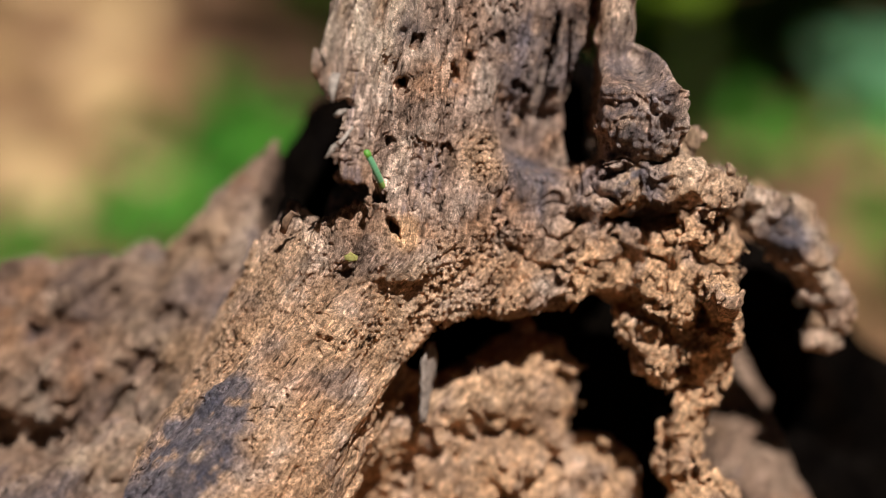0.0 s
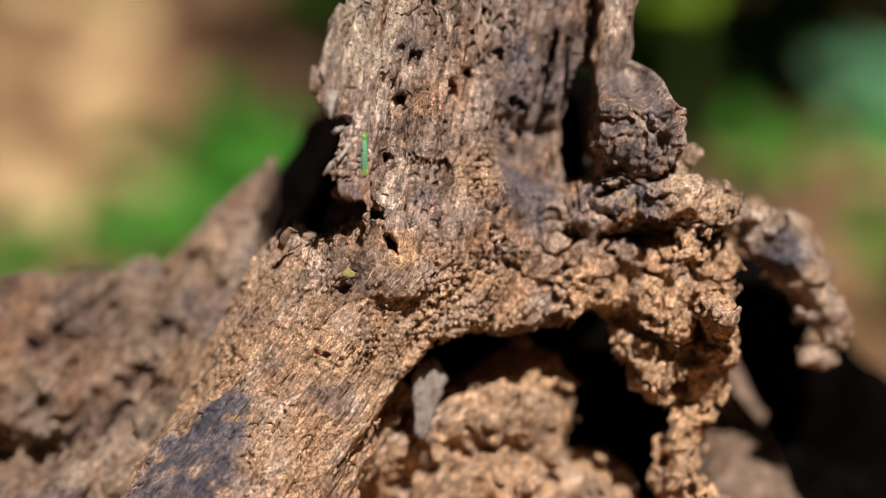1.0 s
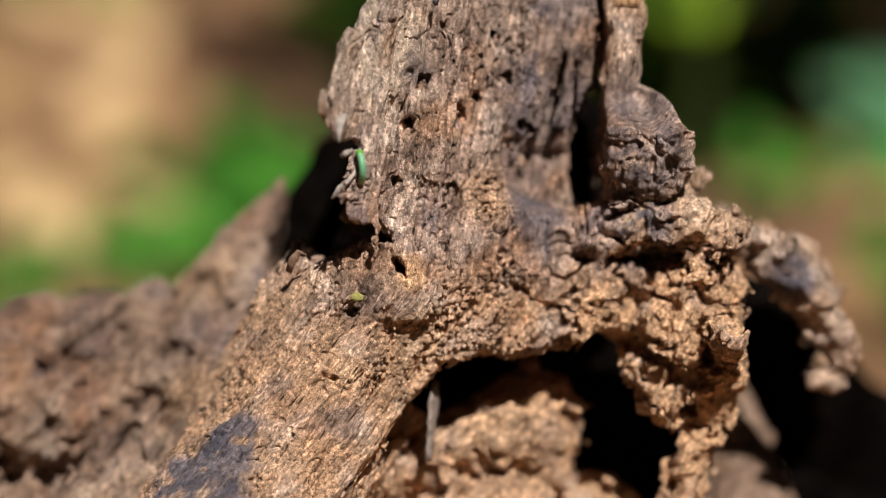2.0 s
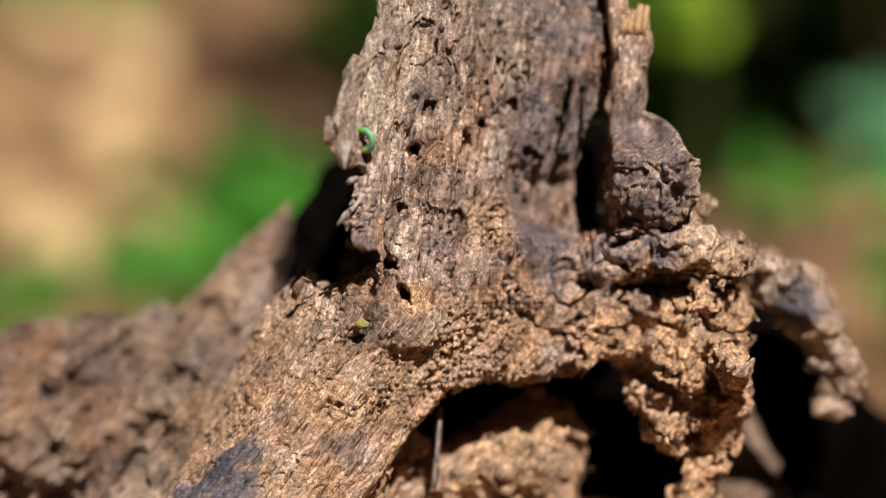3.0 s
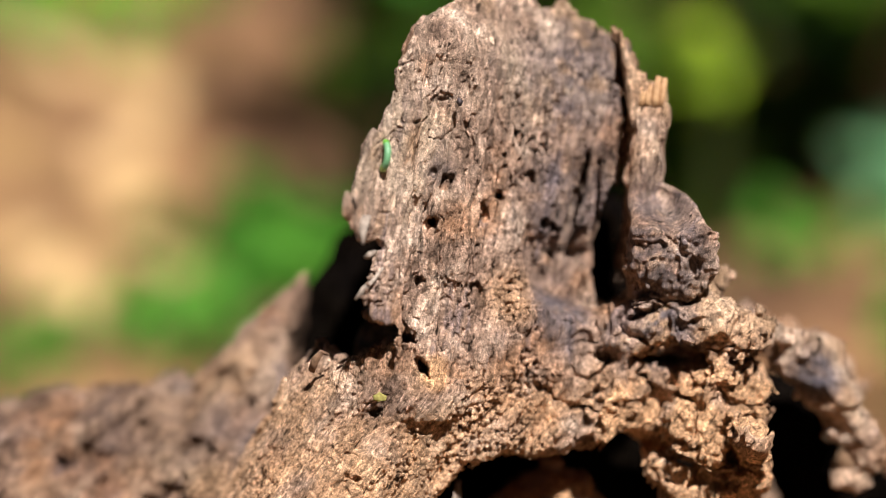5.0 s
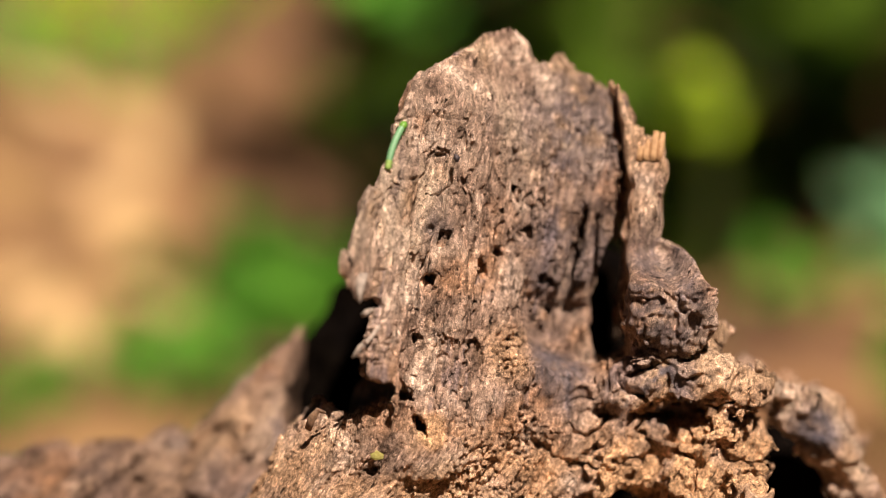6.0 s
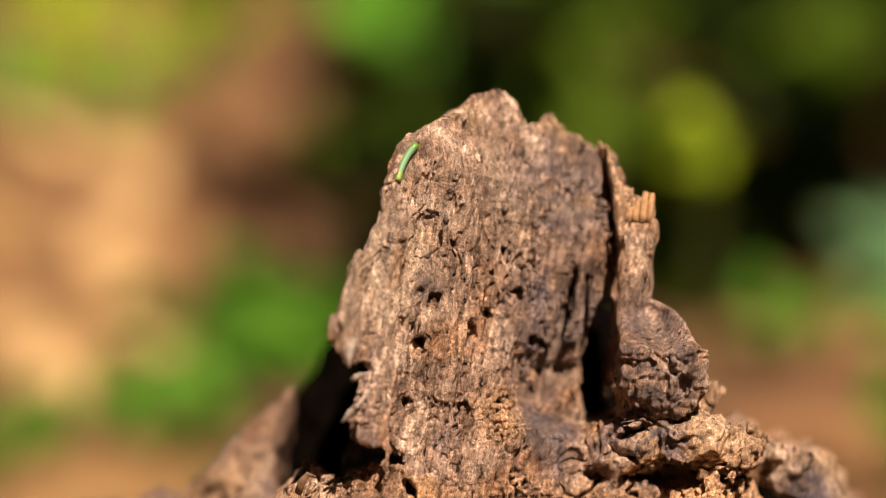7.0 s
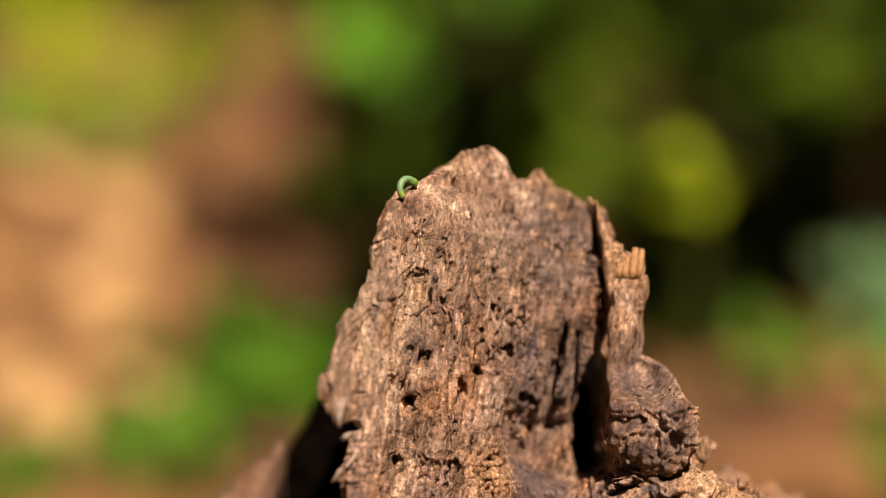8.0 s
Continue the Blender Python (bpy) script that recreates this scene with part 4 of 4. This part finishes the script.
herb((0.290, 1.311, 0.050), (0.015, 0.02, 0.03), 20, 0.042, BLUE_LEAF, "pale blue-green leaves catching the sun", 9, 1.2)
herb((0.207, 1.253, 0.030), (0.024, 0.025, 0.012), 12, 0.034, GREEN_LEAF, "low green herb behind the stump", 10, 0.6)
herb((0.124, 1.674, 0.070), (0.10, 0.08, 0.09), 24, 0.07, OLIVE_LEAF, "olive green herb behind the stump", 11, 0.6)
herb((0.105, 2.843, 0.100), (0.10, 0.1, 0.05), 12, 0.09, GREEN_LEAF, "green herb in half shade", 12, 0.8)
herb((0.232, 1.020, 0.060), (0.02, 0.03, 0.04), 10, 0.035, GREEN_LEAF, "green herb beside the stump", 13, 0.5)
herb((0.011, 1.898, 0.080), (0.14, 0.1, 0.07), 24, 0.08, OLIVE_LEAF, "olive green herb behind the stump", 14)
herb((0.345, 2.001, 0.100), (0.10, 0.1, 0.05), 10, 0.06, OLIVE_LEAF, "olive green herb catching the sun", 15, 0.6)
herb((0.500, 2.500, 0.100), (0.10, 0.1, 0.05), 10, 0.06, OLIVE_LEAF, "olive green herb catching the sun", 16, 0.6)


def dry_leaf(x, y, size, turn, tilt, pale, seed):
    """A curled dead leaf that lies on the soil."""
    rng, size = random.Random(seed), size * 1.4
    bm = bmesh.new()
    grid = []
    for i in range(9):
        s = i / 8
        w = 0.34 * math.sin(math.pi * (0.04 + 0.94 * s) ** 0.8) + 0.01
        grid.append([bm.verts.new((size * w * u, size * (s - 0.5), size * (0.16 * u * u * w / 0.3 + 0.08 * math.sin(3 * s + seed) + rng.uniform(-0.012, 0.012)) + 0.012)) for u in (-1, -0.5, 0, 0.5, 1)])
    for a, b in zip(grid, grid[1:]):
        for k in range(4):
            bm.faces.new((a[k], a[k + 1], b[k + 1], b[k]))
    top = bm.faces[:]
    under = bmesh.ops.duplicate(bm, geom=bm.verts[:] + bm.edges[:] + top)
    for e in under["geom"]:
        if isinstance(e, bmesh.types.BMVert):
            e.co.z -= 0.0012
    bmesh.ops.reverse_faces(bm, faces=[e for e in under["geom"] if isinstance(e, bmesh.types.BMFace)])
    mesh = bpy.data.meshes.new("dry_leaf")
    bm.to_mesh(mesh)
    bm.free()
    mesh.polygons.foreach_set("use_smooth", np.ones(len(mesh.polygons), bool))
    mesh.materials.append(PALE_LITTER if pale else BROWN_LITTER)
    ob = tagged(new("dry_leaf", mesh), "curled pale tan dead leaf on the soil" if pale else "curled brown dead leaf on the soil", "dead leaf", group="leaf litter")
    ob.matrix_world = pose(x * FAR, y * FAR, DROP + 0.01, tilt, 0, turn)
    bm = bmesh.new()
    tube(bm, [(0, size * (k / 8 - 0.58), size * 0.08 * math.sin(3 * k / 8 + seed) + 0.013) for k in range(9)], [0.002 - 0.0002 * k for k in range(9)], 5)
    part("midrib", bm, BROWN_LITTER, ob)


PALE_LITTER = plain_material("pale dead leaf", (0.44, 0.27, 0.12), (0.64, 0.46, 0.23), 40, 0.7, 0.001)
BROWN_LITTER = plain_material("brown dead leaf", (0.16, 0.08, 0.045), (0.34, 0.18, 0.10), 40, 0.75, 0.001)
for k, (x, y, size, turn, tilt, pale) in enumerate((
        (-0.245, 1.17, 0.085, 20, 25, True), (-0.205, 1.22, 0.07, 70, 10, True), (-0.275, 1.26, 0.08, -30, 15, True), (-0.225, 1.36, 0.09, 10, 30, True),
        (-0.30, 1.42, 0.08, 50, 10, False), (-0.26, 1.52, 0.10, -15, 20, True), (-0.335, 1.62, 0.09, 80, 10, False), (-0.30, 1.78, 0.11, 35, 20, True),
        (-0.165, 1.62, 0.09, 15, 10, False), (-0.195, 1.75, 0.10, -40, 15, False), (-0.175, 1.50, 0.08, 60, 5, False), (-0.23, 1.95, 0.10, 5, 10, False),
        (-0.42, 1.95, 0.11, 65, 15, True), (-0.36, 2.15, 0.10, -20, 10, False), (-0.155, 1.85, 0.09, 30, 10, False), (0.265, 1.24, 0.07, 25, 10, True))):
    dry_leaf(x, y, size, turn, tilt, pale, 200 + k)


def grass_blade(foot, tip, label):
    foot, tip = far_place(*foot), far_place(*tip)
    foot.z = DROP - 0.02
    bm = bmesh.new()
    bend = foot.lerp(tip, 0.55) + Vector((0.01, 0, 0.01))
    tube(bm, (foot, foot.lerp(bend, 0.5), bend, tip), (0.005, 0.0046, 0.0034, 0.001), 5)
    mesh = bpy.data.meshes.new("grass_blade")
    bm.to_mesh(mesh)
    bm.free()
    mesh.materials.append(GREEN_LEAF)
    tagged(new("grass_blade", mesh), label, "grass")


grass_blade((-0.163, 1.750, -0.037), (-0.122, 1.700, 0.149), "thin green grass blade rising from the soil")
grass_blade((-0.097, 1.750, -0.037), (-0.062, 1.750, 0.151), "thin green grass blade rising from the soil")


def pools(x, y):
    """True where sun is wanted on the ground: crown leaves shading it are dropped."""
    lit = (x / 0.65) ** 2 + ((y - 0.62) / 0.65) ** 2 < 1
    for cx, cy in HIGHLIGHTS:
        lit = lit | (np.hypot(x - cx, y - cy) < 0.075 * FAR)
    way = SUN_WAY * (DROP / SUN_WAY.z)
    x, y = (x + way.x) / FAR, (y + way.y) / FAR
    for cx, cy, rx, ry in ((-0.56, 1.7, 0.46, 1.0), (-0.36, 1.25, 0.36, 0.5), (-0.6, 2.6, 0.40, 0.7)):
        lit = lit | ((((x - cx) / rx) ** 2 + ((y - cy) / ry) ** 2 < 1) & (x < np.where(y < 1.6, -0.12, np.where(y < 2.2, -0.15, -0.09 - 0.064 * (y - 2.37))) * y))
    lit = lit | (((x - 0.225) / 0.06) ** 2 + ((y - 1.18) / 0.10) ** 2 < 1)
    q = np.stack([x, y, 0 * x], 1).astype(np.float32)
    lit = lit | ((value_noise(q, 0.3) > 0.05) & (y > 2.35) & (x > -0.07 * y))
    return lit | ((value_noise(q, 0.24) > np.where((y > 1.6) & (x > 0.15), 0.22, 0.5)) & (y > 1.95) & (x > 0.0))


def undergrowth():
    """Dense low leaves in the shade."""
    rng = np.random.RandomState(30)
    p = np.stack([rng.uniform(-1.6, 2.6, 14000), rng.uniform(1.2, 5.5, 14000), rng.uniform(0.0, 0.10, 14000)], 1)
    ragged = value_noise(p.astype(np.float32) * (1, 1, 0), 0.3)
    keep = (p[:, 0] + 0.06 * p[:, 1] + 0.05 * ragged > -0.02) & ~(((p[:, 0] - 0.27) / 0.15) ** 2 + ((p[:, 1] - 1.2) / 0.22) ** 2 < 1)
    keep |= p[:, 1] + 0.4 * ragged > 3.3
    keep &= ((p[:, 0] - 0.4) / 1.9) ** 2 + ((p[:, 1] - 3.2) / 2.1) ** 2 + 0.3 * ragged < 1
    p = p[keep]
    p[:, 2] *= 0.4 + 0.6 * np.clip((p[:, 1] - 1.4) / 1.2, 0, 1)
    p = p * FAR + (0, 0, DROP)
    ways = rng.normal(size=p.shape) + (0, 0, 0.3)
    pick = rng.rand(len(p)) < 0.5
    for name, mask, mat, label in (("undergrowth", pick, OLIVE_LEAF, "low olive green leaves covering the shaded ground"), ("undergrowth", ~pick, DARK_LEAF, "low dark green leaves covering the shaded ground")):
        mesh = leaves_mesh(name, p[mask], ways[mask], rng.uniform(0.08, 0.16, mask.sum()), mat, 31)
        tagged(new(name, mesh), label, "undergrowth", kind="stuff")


undergrowth()


def tree(x, y, height, reach, count, seed):
    """A tree added outside the view: its crown blocks sky and shapes the shade."""
    rng = np.random.RandomState(seed)
    whole = tagged(new("tree"), "dark green tree added out of view to block sky and shade the ground", "tree", group="trees round the clearing")
    whole.location = (x, y, ground_height(x, y))
    bm = bmesh.new()
    joints = [Vector((0, 0, -0.1)), Vector((0.05, 0.03, height * 0.3)), Vector((-0.04, 0.08, height * 0.62)), Vector((0.03, 0, height * 0.9))]
    for k, (a, b) in enumerate(zip(joints, joints[1:])):
        rod(bm, a, b, 0.20 - 0.05 * k, 0.15 - 0.05 * k, 10)
    for k in range(9):
        a = k * 2.4
        start = joints[1].lerp(joints[3], 0.2 + 0.08 * k)
        end = start + Vector((math.cos(a), math.sin(a), 0.35)) * reach * 0.7
        line = [start.lerp(end, j / 8) + Vector((x, y, DROP)) for j in range(9)]
        fall = [v - SUN_WAY * (v.z / SUN_WAY.z) for v in line]
        if not pools(np.array([v.x for v in fall]), np.array([v.y for v in fall])).any():
            rod(bm, start, end, 0.05, 0.015)
    part("trunk", bm, BARK, whole)
    v = rng.normal(size=(count, 3))
    v /= np.linalg.norm(v, axis=1)[:, None]
    p = v * rng.uniform(0.45, 1.0, (count, 1)) * np.array((reach, reach, height * 0.27)) + np.array((0, 0, height * 0.75))
    way = np.array(SUN_WAY)
    g = p + np.array((x, y, DROP))
    g = g - way * (g[:, 2] / way[2])[:, None]
    ways, sizes = rng.normal(size=p.shape) + (0, 0, -0.3), rng.uniform(0.2, 0.34, len(p))
    reach = ways / np.linalg.norm(ways, axis=1)[:, None] * sizes[:, None]
    reach = reach - way * (reach[:, 2] / way[2])[:, None]
    shade = ~(pools(g[:, 0], g[:, 1]) | pools(g[:, 0] + 0.5 * reach[:, 0], g[:, 1] + 0.5 * reach[:, 1]) | pools(g[:, 0] + reach[:, 0], g[:, 1] + reach[:, 1]))
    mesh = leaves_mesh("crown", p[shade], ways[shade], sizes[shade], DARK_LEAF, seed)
    ob = new("crown", mesh)
    ob.parent = whole


for k, (x, y, h, r) in enumerate(((-3.2, -1.5, 5.5, 3.2), (2.6, -2.4, 6.0, 3.4), (-3.6, 4.2, 5.5, 3.2), (3.6, 2.2, 5.2, 3.2), (0.6, 9.0, 6.5, 3.8), (0.2, -3.8, 6.5, 3.0), (-2.2, 1.2, 6.8, 3.2))):
    tree(x, y, h, r, 5200, 50 + k)



# ring of bushes added out of view to keep low sky light out
def bush():
    rng = np.random.RandomState(80)
    whole = tagged(new("bush"), "tall dense dark green bush added out of view to block low sky", "bush", group="bushes round the clearing")
    n = 2600
    v = rng.normal(size=(n, 3))
    v /= np.linalg.norm(v, axis=1)[:, None]
    p = v * rng.uniform(0.5, 1, (n, 1)) * (1.25, 1.25, 1.6) + (0, 0, 1.55)
    ob = new("foliage", leaves_mesh("foliage", p, rng.normal(size=p.shape), rng.uniform(0.16, 0.26, n), DARK_LEAF, 81))
    ob.parent = whole
    for k in range(6):
        a = k * 1.05
        bm = bmesh.new()
        tube(bm, ((0, 0, -0.05), (0.2 * math.cos(a), 0.2 * math.sin(a), 0.7), (0.6 * math.cos(a), 0.6 * math.sin(a), 1.6)), (0.04, 0.03, 0.012))
        part("stem", bm, BARK, whole)
    return whole


first_bush = bush()
first_bush.location = (6.8, 1.4, DROP)
for k in range(1, 16):
    a = k * math.tau / 16
    copy_thing(first_bush, pose(6.8 * math.cos(a), 1.4 + 6.8 * math.sin(a), DROP, 0, 0, 47 * k))

# ---- the caterpillar and the twisting flake ----
SKIN = plain_material("pale green skin", (0.10, 0.30, 0.135), (0.19, 0.42, 0.235), 900, 0.4, 0.0002)
HEAD_SKIN = plain_material("bright green head", (0.08, 0.28, 0.03), (0.16, 0.38, 0.06), 900, 0.35, 0.0002)
TAIL_SKIN = plain_material("yellow-green skin", (0.20, 0.38, 0.08), (0.32, 0.48, 0.14), 900, 0.4, 0.0002)
BODY, RINGS = 16.6, 12      # millimetres long, pieces

caterpillar = tagged(new("caterpillar"), "small slender green looper caterpillar climbing the rotten wood", "caterpillar")


def ring_mesh(length, r, nose=False):
    bm = bmesh.new()
    bmesh.ops.create_uvsphere(bm, u_segments=12, v_segments=8, radius=1)
    for v in bm.verts:
        flat = (1 - min(1, abs(v.co.z)) ** 5) ** 0.35 / max(0.05, math.sqrt(max(0.0025, 1 - v.co.z ** 2)))
        if nose:
            flat = 1
        v.co = Vector((v.co.x * r * flat, v.co.y * r * flat, v.co.z * length * 0.8)) / 1000
    return bm


rings = []
for k in range(RINGS):
    r = 1.12 + 0.12 * math.sin(k / (RINGS - 1) * math.pi)
    if k == RINGS - 1:
        ob = part("head", ring_mesh(2.3, 1.42, True), HEAD_SKIN, caterpillar, "rounded bright green head")
    else:
        ob = part("body_segment", ring_mesh(BODY / RINGS * 1.15, r), TAIL_SKIN if k < 2 else SKIN, caterpillar)
    rings.append(ob)
    if k in (0, 1, RINGS - 2, RINGS - 3):
        for side in (-1, 1):
            bm = bmesh.new()
            rod(bm, (0.5 * side / 1000, -0.6 / 1000, 0), (0.75 * side / 1000, -1.5 / 1000, 0), 0.0003, 0.00018)
            leg = part("leg", bm, HEAD_SKIN, ob)

# seconds; head x, y, z; tail x, y, z (millimetres in the stump's frame)
CRAWL = [
    (0.00, -26.2, -14.5, 33.0, -20.9, -9.1, 21.7),
    (0.20, -27.4, -15.7, 35.0, -20.8, -9.1, 21.9),
    (0.40, -27.3, -15.7, 36.0, -23.6, -11.5, 23.0),
    (0.60, -27.3, -15.8, 37.6, -26.0, -14.2, 30.5),
    (0.80, -27.3, -15.9, 38.5, -25.6, -13.9, 31.0),
    (1.00, -26.4, -15.5, 44.5, -26.4, -14.5, 31.3),
    (1.20, -31.4, -19.5, 41.2, -26.7, -14.8, 32.1),
    (1.40, -30.8, -19.1, 42.6, -26.7, -14.8, 31.4),
    (1.60, -30.5, -18.9, 42.5, -26.6, -14.7, 31.3),
    (1.90, -30.8, -19.0, 43.5, -30.0, -18.6, 36.5),
    (2.15, -30.6, -19.4, 51.0, -29.6, -18.6, 37.5),
    (2.40, -31.0, -19.8, 52.0, -29.0, -17.6, 45.5),
    (2.60, -32.0, -20.8, 60.0, -28.2, -17.4, 47.6),
    (2.80, -32.3, -21.4, 62.1, -27.9, -17.1, 48.5),
    (3.00, -31.8, -21.0, 63.1, -30.6, -19.8, 56.6),
    (3.20, -32.6, -21.7, 63.5, -31.4, -20.5, 56.8),
    (3.40, -37.0, -27.0, 69.6, -31.1, -20.2, 56.5),
    (3.60, -40.6, -31.9, 63.6, -31.2, -20.2, 56.6),
    (3.80, -37.3, -27.2, 68.8, -31.4, -20.4, 56.9),
    (4.00, -33.0, -22.3, 70.5, -31.6, -20.6, 57.1),
    (4.20, -32.4, -21.9, 72.5, -30.8, -19.9, 57.0),
    (4.40, -32.0, -21.7, 73.4, -32.3, -21.6, 65.3),
    (4.60, -31.9, -21.6, 75.1, -32.6, -21.9, 66.8),
    (4.70, -30.6, -20.8, 81.3, -32.0, -21.4, 67.1),
    (4.95, -30.4, -20.6, 82.5, -31.0, -21.0, 75.0),
    (5.20, -29.0, -19.8, 92.0, -30.4, -20.6, 76.5),
    (5.40, -28.6, -19.6, 93.2, -29.4, -20.0, 86.0),
    (5.60, -26.9, -18.5, 101.8, -28.8, -19.6, 87.5),
    (5.80, -26.5, -18.3, 102.8, -27.6, -18.9, 95.2),
    (6.00, -22.9, -15.6, 110.9, -28.3, -19.5, 95.4),
    (6.20, -22.3, -15.1, 111.8, -25.0, -17.0, 105.1),
    (6.40, -21.2, -13.7, 118.8, -25.3, -17.3, 104.2),
    (6.60, -19.3, -11.5, 120.3, -21.8, -14.7, 113.5),
    (6.80, -15.2, -6.0, 127.2, -22.0, -14.9, 113.8),
    (7.00, -15.5, -6.4, 126.4, -21.3, -14.3, 113.8),
    (7.20, -15.2, -6.1, 126.7, -21.3, -14.3, 113.5),
    (7.40, -15.2, -5.3, 128.8, -18.8, -10.4, 122.2),
    (7.60, -16.8, -4.4, 133.8, -18.6, -10.2, 122.3),
    (7.80, -14.2, -3.0, 133.7, -18.6, -10.4, 121.6),
    (8.00, -12.0, -1.7, 134.1, -16.3, -5.8, 129.1),
]
# seconds; the way in which the body's loop bulges
BULGE = [(0.0, 0.2, -1.0, 0.0), (2.7, 0.3, -1.0, 0.0), (3.0, 0.9, -0.7, 0.0), (3.3, 0.7, -0.4, 0.6), (3.8, 0.7, -0.4, 0.6), (4.0, 0.9, -0.7, 0.0), (4.7, 0.9, -0.7, 0.0), (5.6, -0.8, -0.8, 0.2), (7.2, -0.8, -0.8, 0.2), (7.4, -0.7, -0.6, 0.5), (8.0, -0.7, -0.5, 0.6)]


# seconds; the least length of the body, in millimetres: it draws itself together when it loops
LEAST = [(0.0, 11.8), (3.2, 11.8), (3.4, 14.6), (3.8, 14.6), (4.0, 11.8), (8.0, 11.8)]


def body_curve(head, tail, way, least):
    """Places along an arc of the body's length from tail to head, bulging that way."""
    chord = (head - tail).length
    along = (head - tail).normalized()
    way = (way - along * way.dot(along)).normalized()
    length = max(chord * 1.012, least)
    ratio = min(chord / length, 0.995)
    low, high = 0.001, 3.1
    for _ in range(40):
        half = (low + high) / 2
        if math.sin(half) / half > ratio:
            low = half
        else:
            high = half
    radius = chord / 2 / math.sin(half)
    spots = []
    for k in range(RINGS):
        a = -half + 2 * half * (k + 0.5) / RINGS
        at = tail + along * (chord / 2 + radius * math.sin(a)) + way * radius * (math.cos(a) - math.cos(half))
        forward = along * math.cos(a) - way * math.sin(a)
        out = way * math.cos(a) + along * math.sin(a)
        spots.append((at, forward, out))
    return spots


def crawl_rows():
    whole, each = [], [[] for _ in rings]
    times = [r[0] for r in CRAWL]
    for i in range(81):
        t = i / 10
        v = [float(np.interp(t, times, [r[k] for r in CRAWL])) for k in range(1, 7)]
        head, tail = Vector(v[:3]), Vector(v[3:])
        middle = (head + tail) / 2
        bulge = Vector([float(np.interp(t, [r[0] for r in BULGE], [r[k] for r in BULGE])) for k in (1, 2, 3)])
        whole.append((t, STUMP @ pose(*(middle / 1000))))
        for rows, (at, forward, out) in zip(each, body_curve(head, tail, bulge, float(np.interp(t, [r[0] for r in LEAST], [r[1] for r in LEAST])))):
            side = out.cross(forward)
            turn = Matrix((side, out, forward)).transposed().to_4x4()
            rows.append((t, Matrix.Translation((at - middle) / 1000) @ turn))
    return whole, each


# a blade of dry bark that hangs by a thread in the hollow and turns in the air
FLAKE_BARK = plain_material("dry grey bark", (0.10, 0.075, 0.062), (0.40, 0.32, 0.27), 260, 0.8, 0.0012)
FOOT, TOP = Vector((-6.6, 24.0, -62.9)), Vector((-4.1, 24.0, -33.7))


def bark_blade():
    rng = random.Random(8)
    bm = bmesh.new()
    tall = (TOP - FOOT).length
    rows = []
    for k in range(13):
        s = k / 12
        w = 2.2 + 4.8 * (s / 0.78) ** 1.2 if s < 0.78 else 0.8 + 6.2 * (1 - s) / 0.22
        off = 1.5 * s * s
        ring = []
        for j in range(7):
            u = -1 + j / 3
            ring.append((off + u * w + rng.uniform(-0.6, 0.6), 0.9 * u * u + rng.uniform(-0.35, 0.35), s * tall))
        rows.append(ring)
    front = [[bm.verts.new((Vector(v) + Vector((0, -0.6, 0))) / 1000) for v in ring] for ring in rows]
    back = [[bm.verts.new((Vector(v) + Vector((0, 0.6, 0))) / 1000) for v in ring] for ring in rows]
    for a, b in zip(range(12), range(1, 13)):
        for j in range(6):
            bm.faces.new((front[a][j], front[a][j + 1], front[b][j + 1], front[b][j]))
            bm.faces.new((back[a][j + 1], back[a][j], back[b][j], back[b][j + 1]))
        bm.faces.new((front[a][0], front[b][0], back[b][0], back[a][0]))
        bm.faces.new((front[b][6], front[a][6], back[a][6], back[b][6]))
    for j in range(6):
        bm.faces.new((front[0][j + 1], front[0][j], back[0][j], back[0][j + 1]))
        bm.faces.new((front[12][j], front[12][j + 1], back[12][j + 1], back[12][j]))
    mesh = bpy.data.meshes.new("bark_flake")
    bm.to_mesh(mesh)
    bm.free()
    mesh.polygons.foreach_set("use_smooth", np.ones(len(mesh.polygons), bool))
    mesh.materials.append(FLAKE_BARK)
    return tagged(new("bark_flake", mesh), "thin grey-brown blade of dry bark hanging in the hollow", "bark flake")


blade = bark_blade()
bm = bmesh.new()
tube(bm, ((0.0012, 0, (TOP - FOOT).length / 1000 - 0.001), (0.0011, 0.0002, (TOP - FOOT).length / 1000 + 0.007), (0.001, 0, (TOP - FOOT).length / 1000 + 0.015)), (0.00002, 0.00002, 0.00002))
part("thread", bm, plain_material("silk", (0.2, 0.2, 0.19), (0.3, 0.3, 0.29), 100), blade, "fine silk thread")
# seconds; degrees turned from edge-on
TWIST = [(0.0, 24), (0.2, 29), (0.4, 38), (0.6, 53), (0.8, 68), (1.0, 80), (1.2, 56), (1.4, 33), (1.6, 22), (2.2, 12), (2.8, 6), (3.0, -4), (3.2, 3), (3.4, 27), (3.6, 50), (3.8, 68), (4.0, 72), (4.2, 50), (4.5, 24), (5.0, 10), (6.0, 40), (7.0, 20), (8.0, 24)]


def motions():
    whole, each = crawl_rows()
    walk(caterpillar, whole)
    for ob, rows in zip(rings, each):
        walk(ob, rows)
    lean_back = Vector((0, 0, 1)).rotation_difference(TOP - FOOT).to_matrix().to_4x4()
    walk(blade, [(t, STUMP @ Matrix.Translation(FOOT / 1000) @ lean_back @ pose(0, 0, 0, 0, 0, 90 - a)) for t, a in TWIST])


motions()
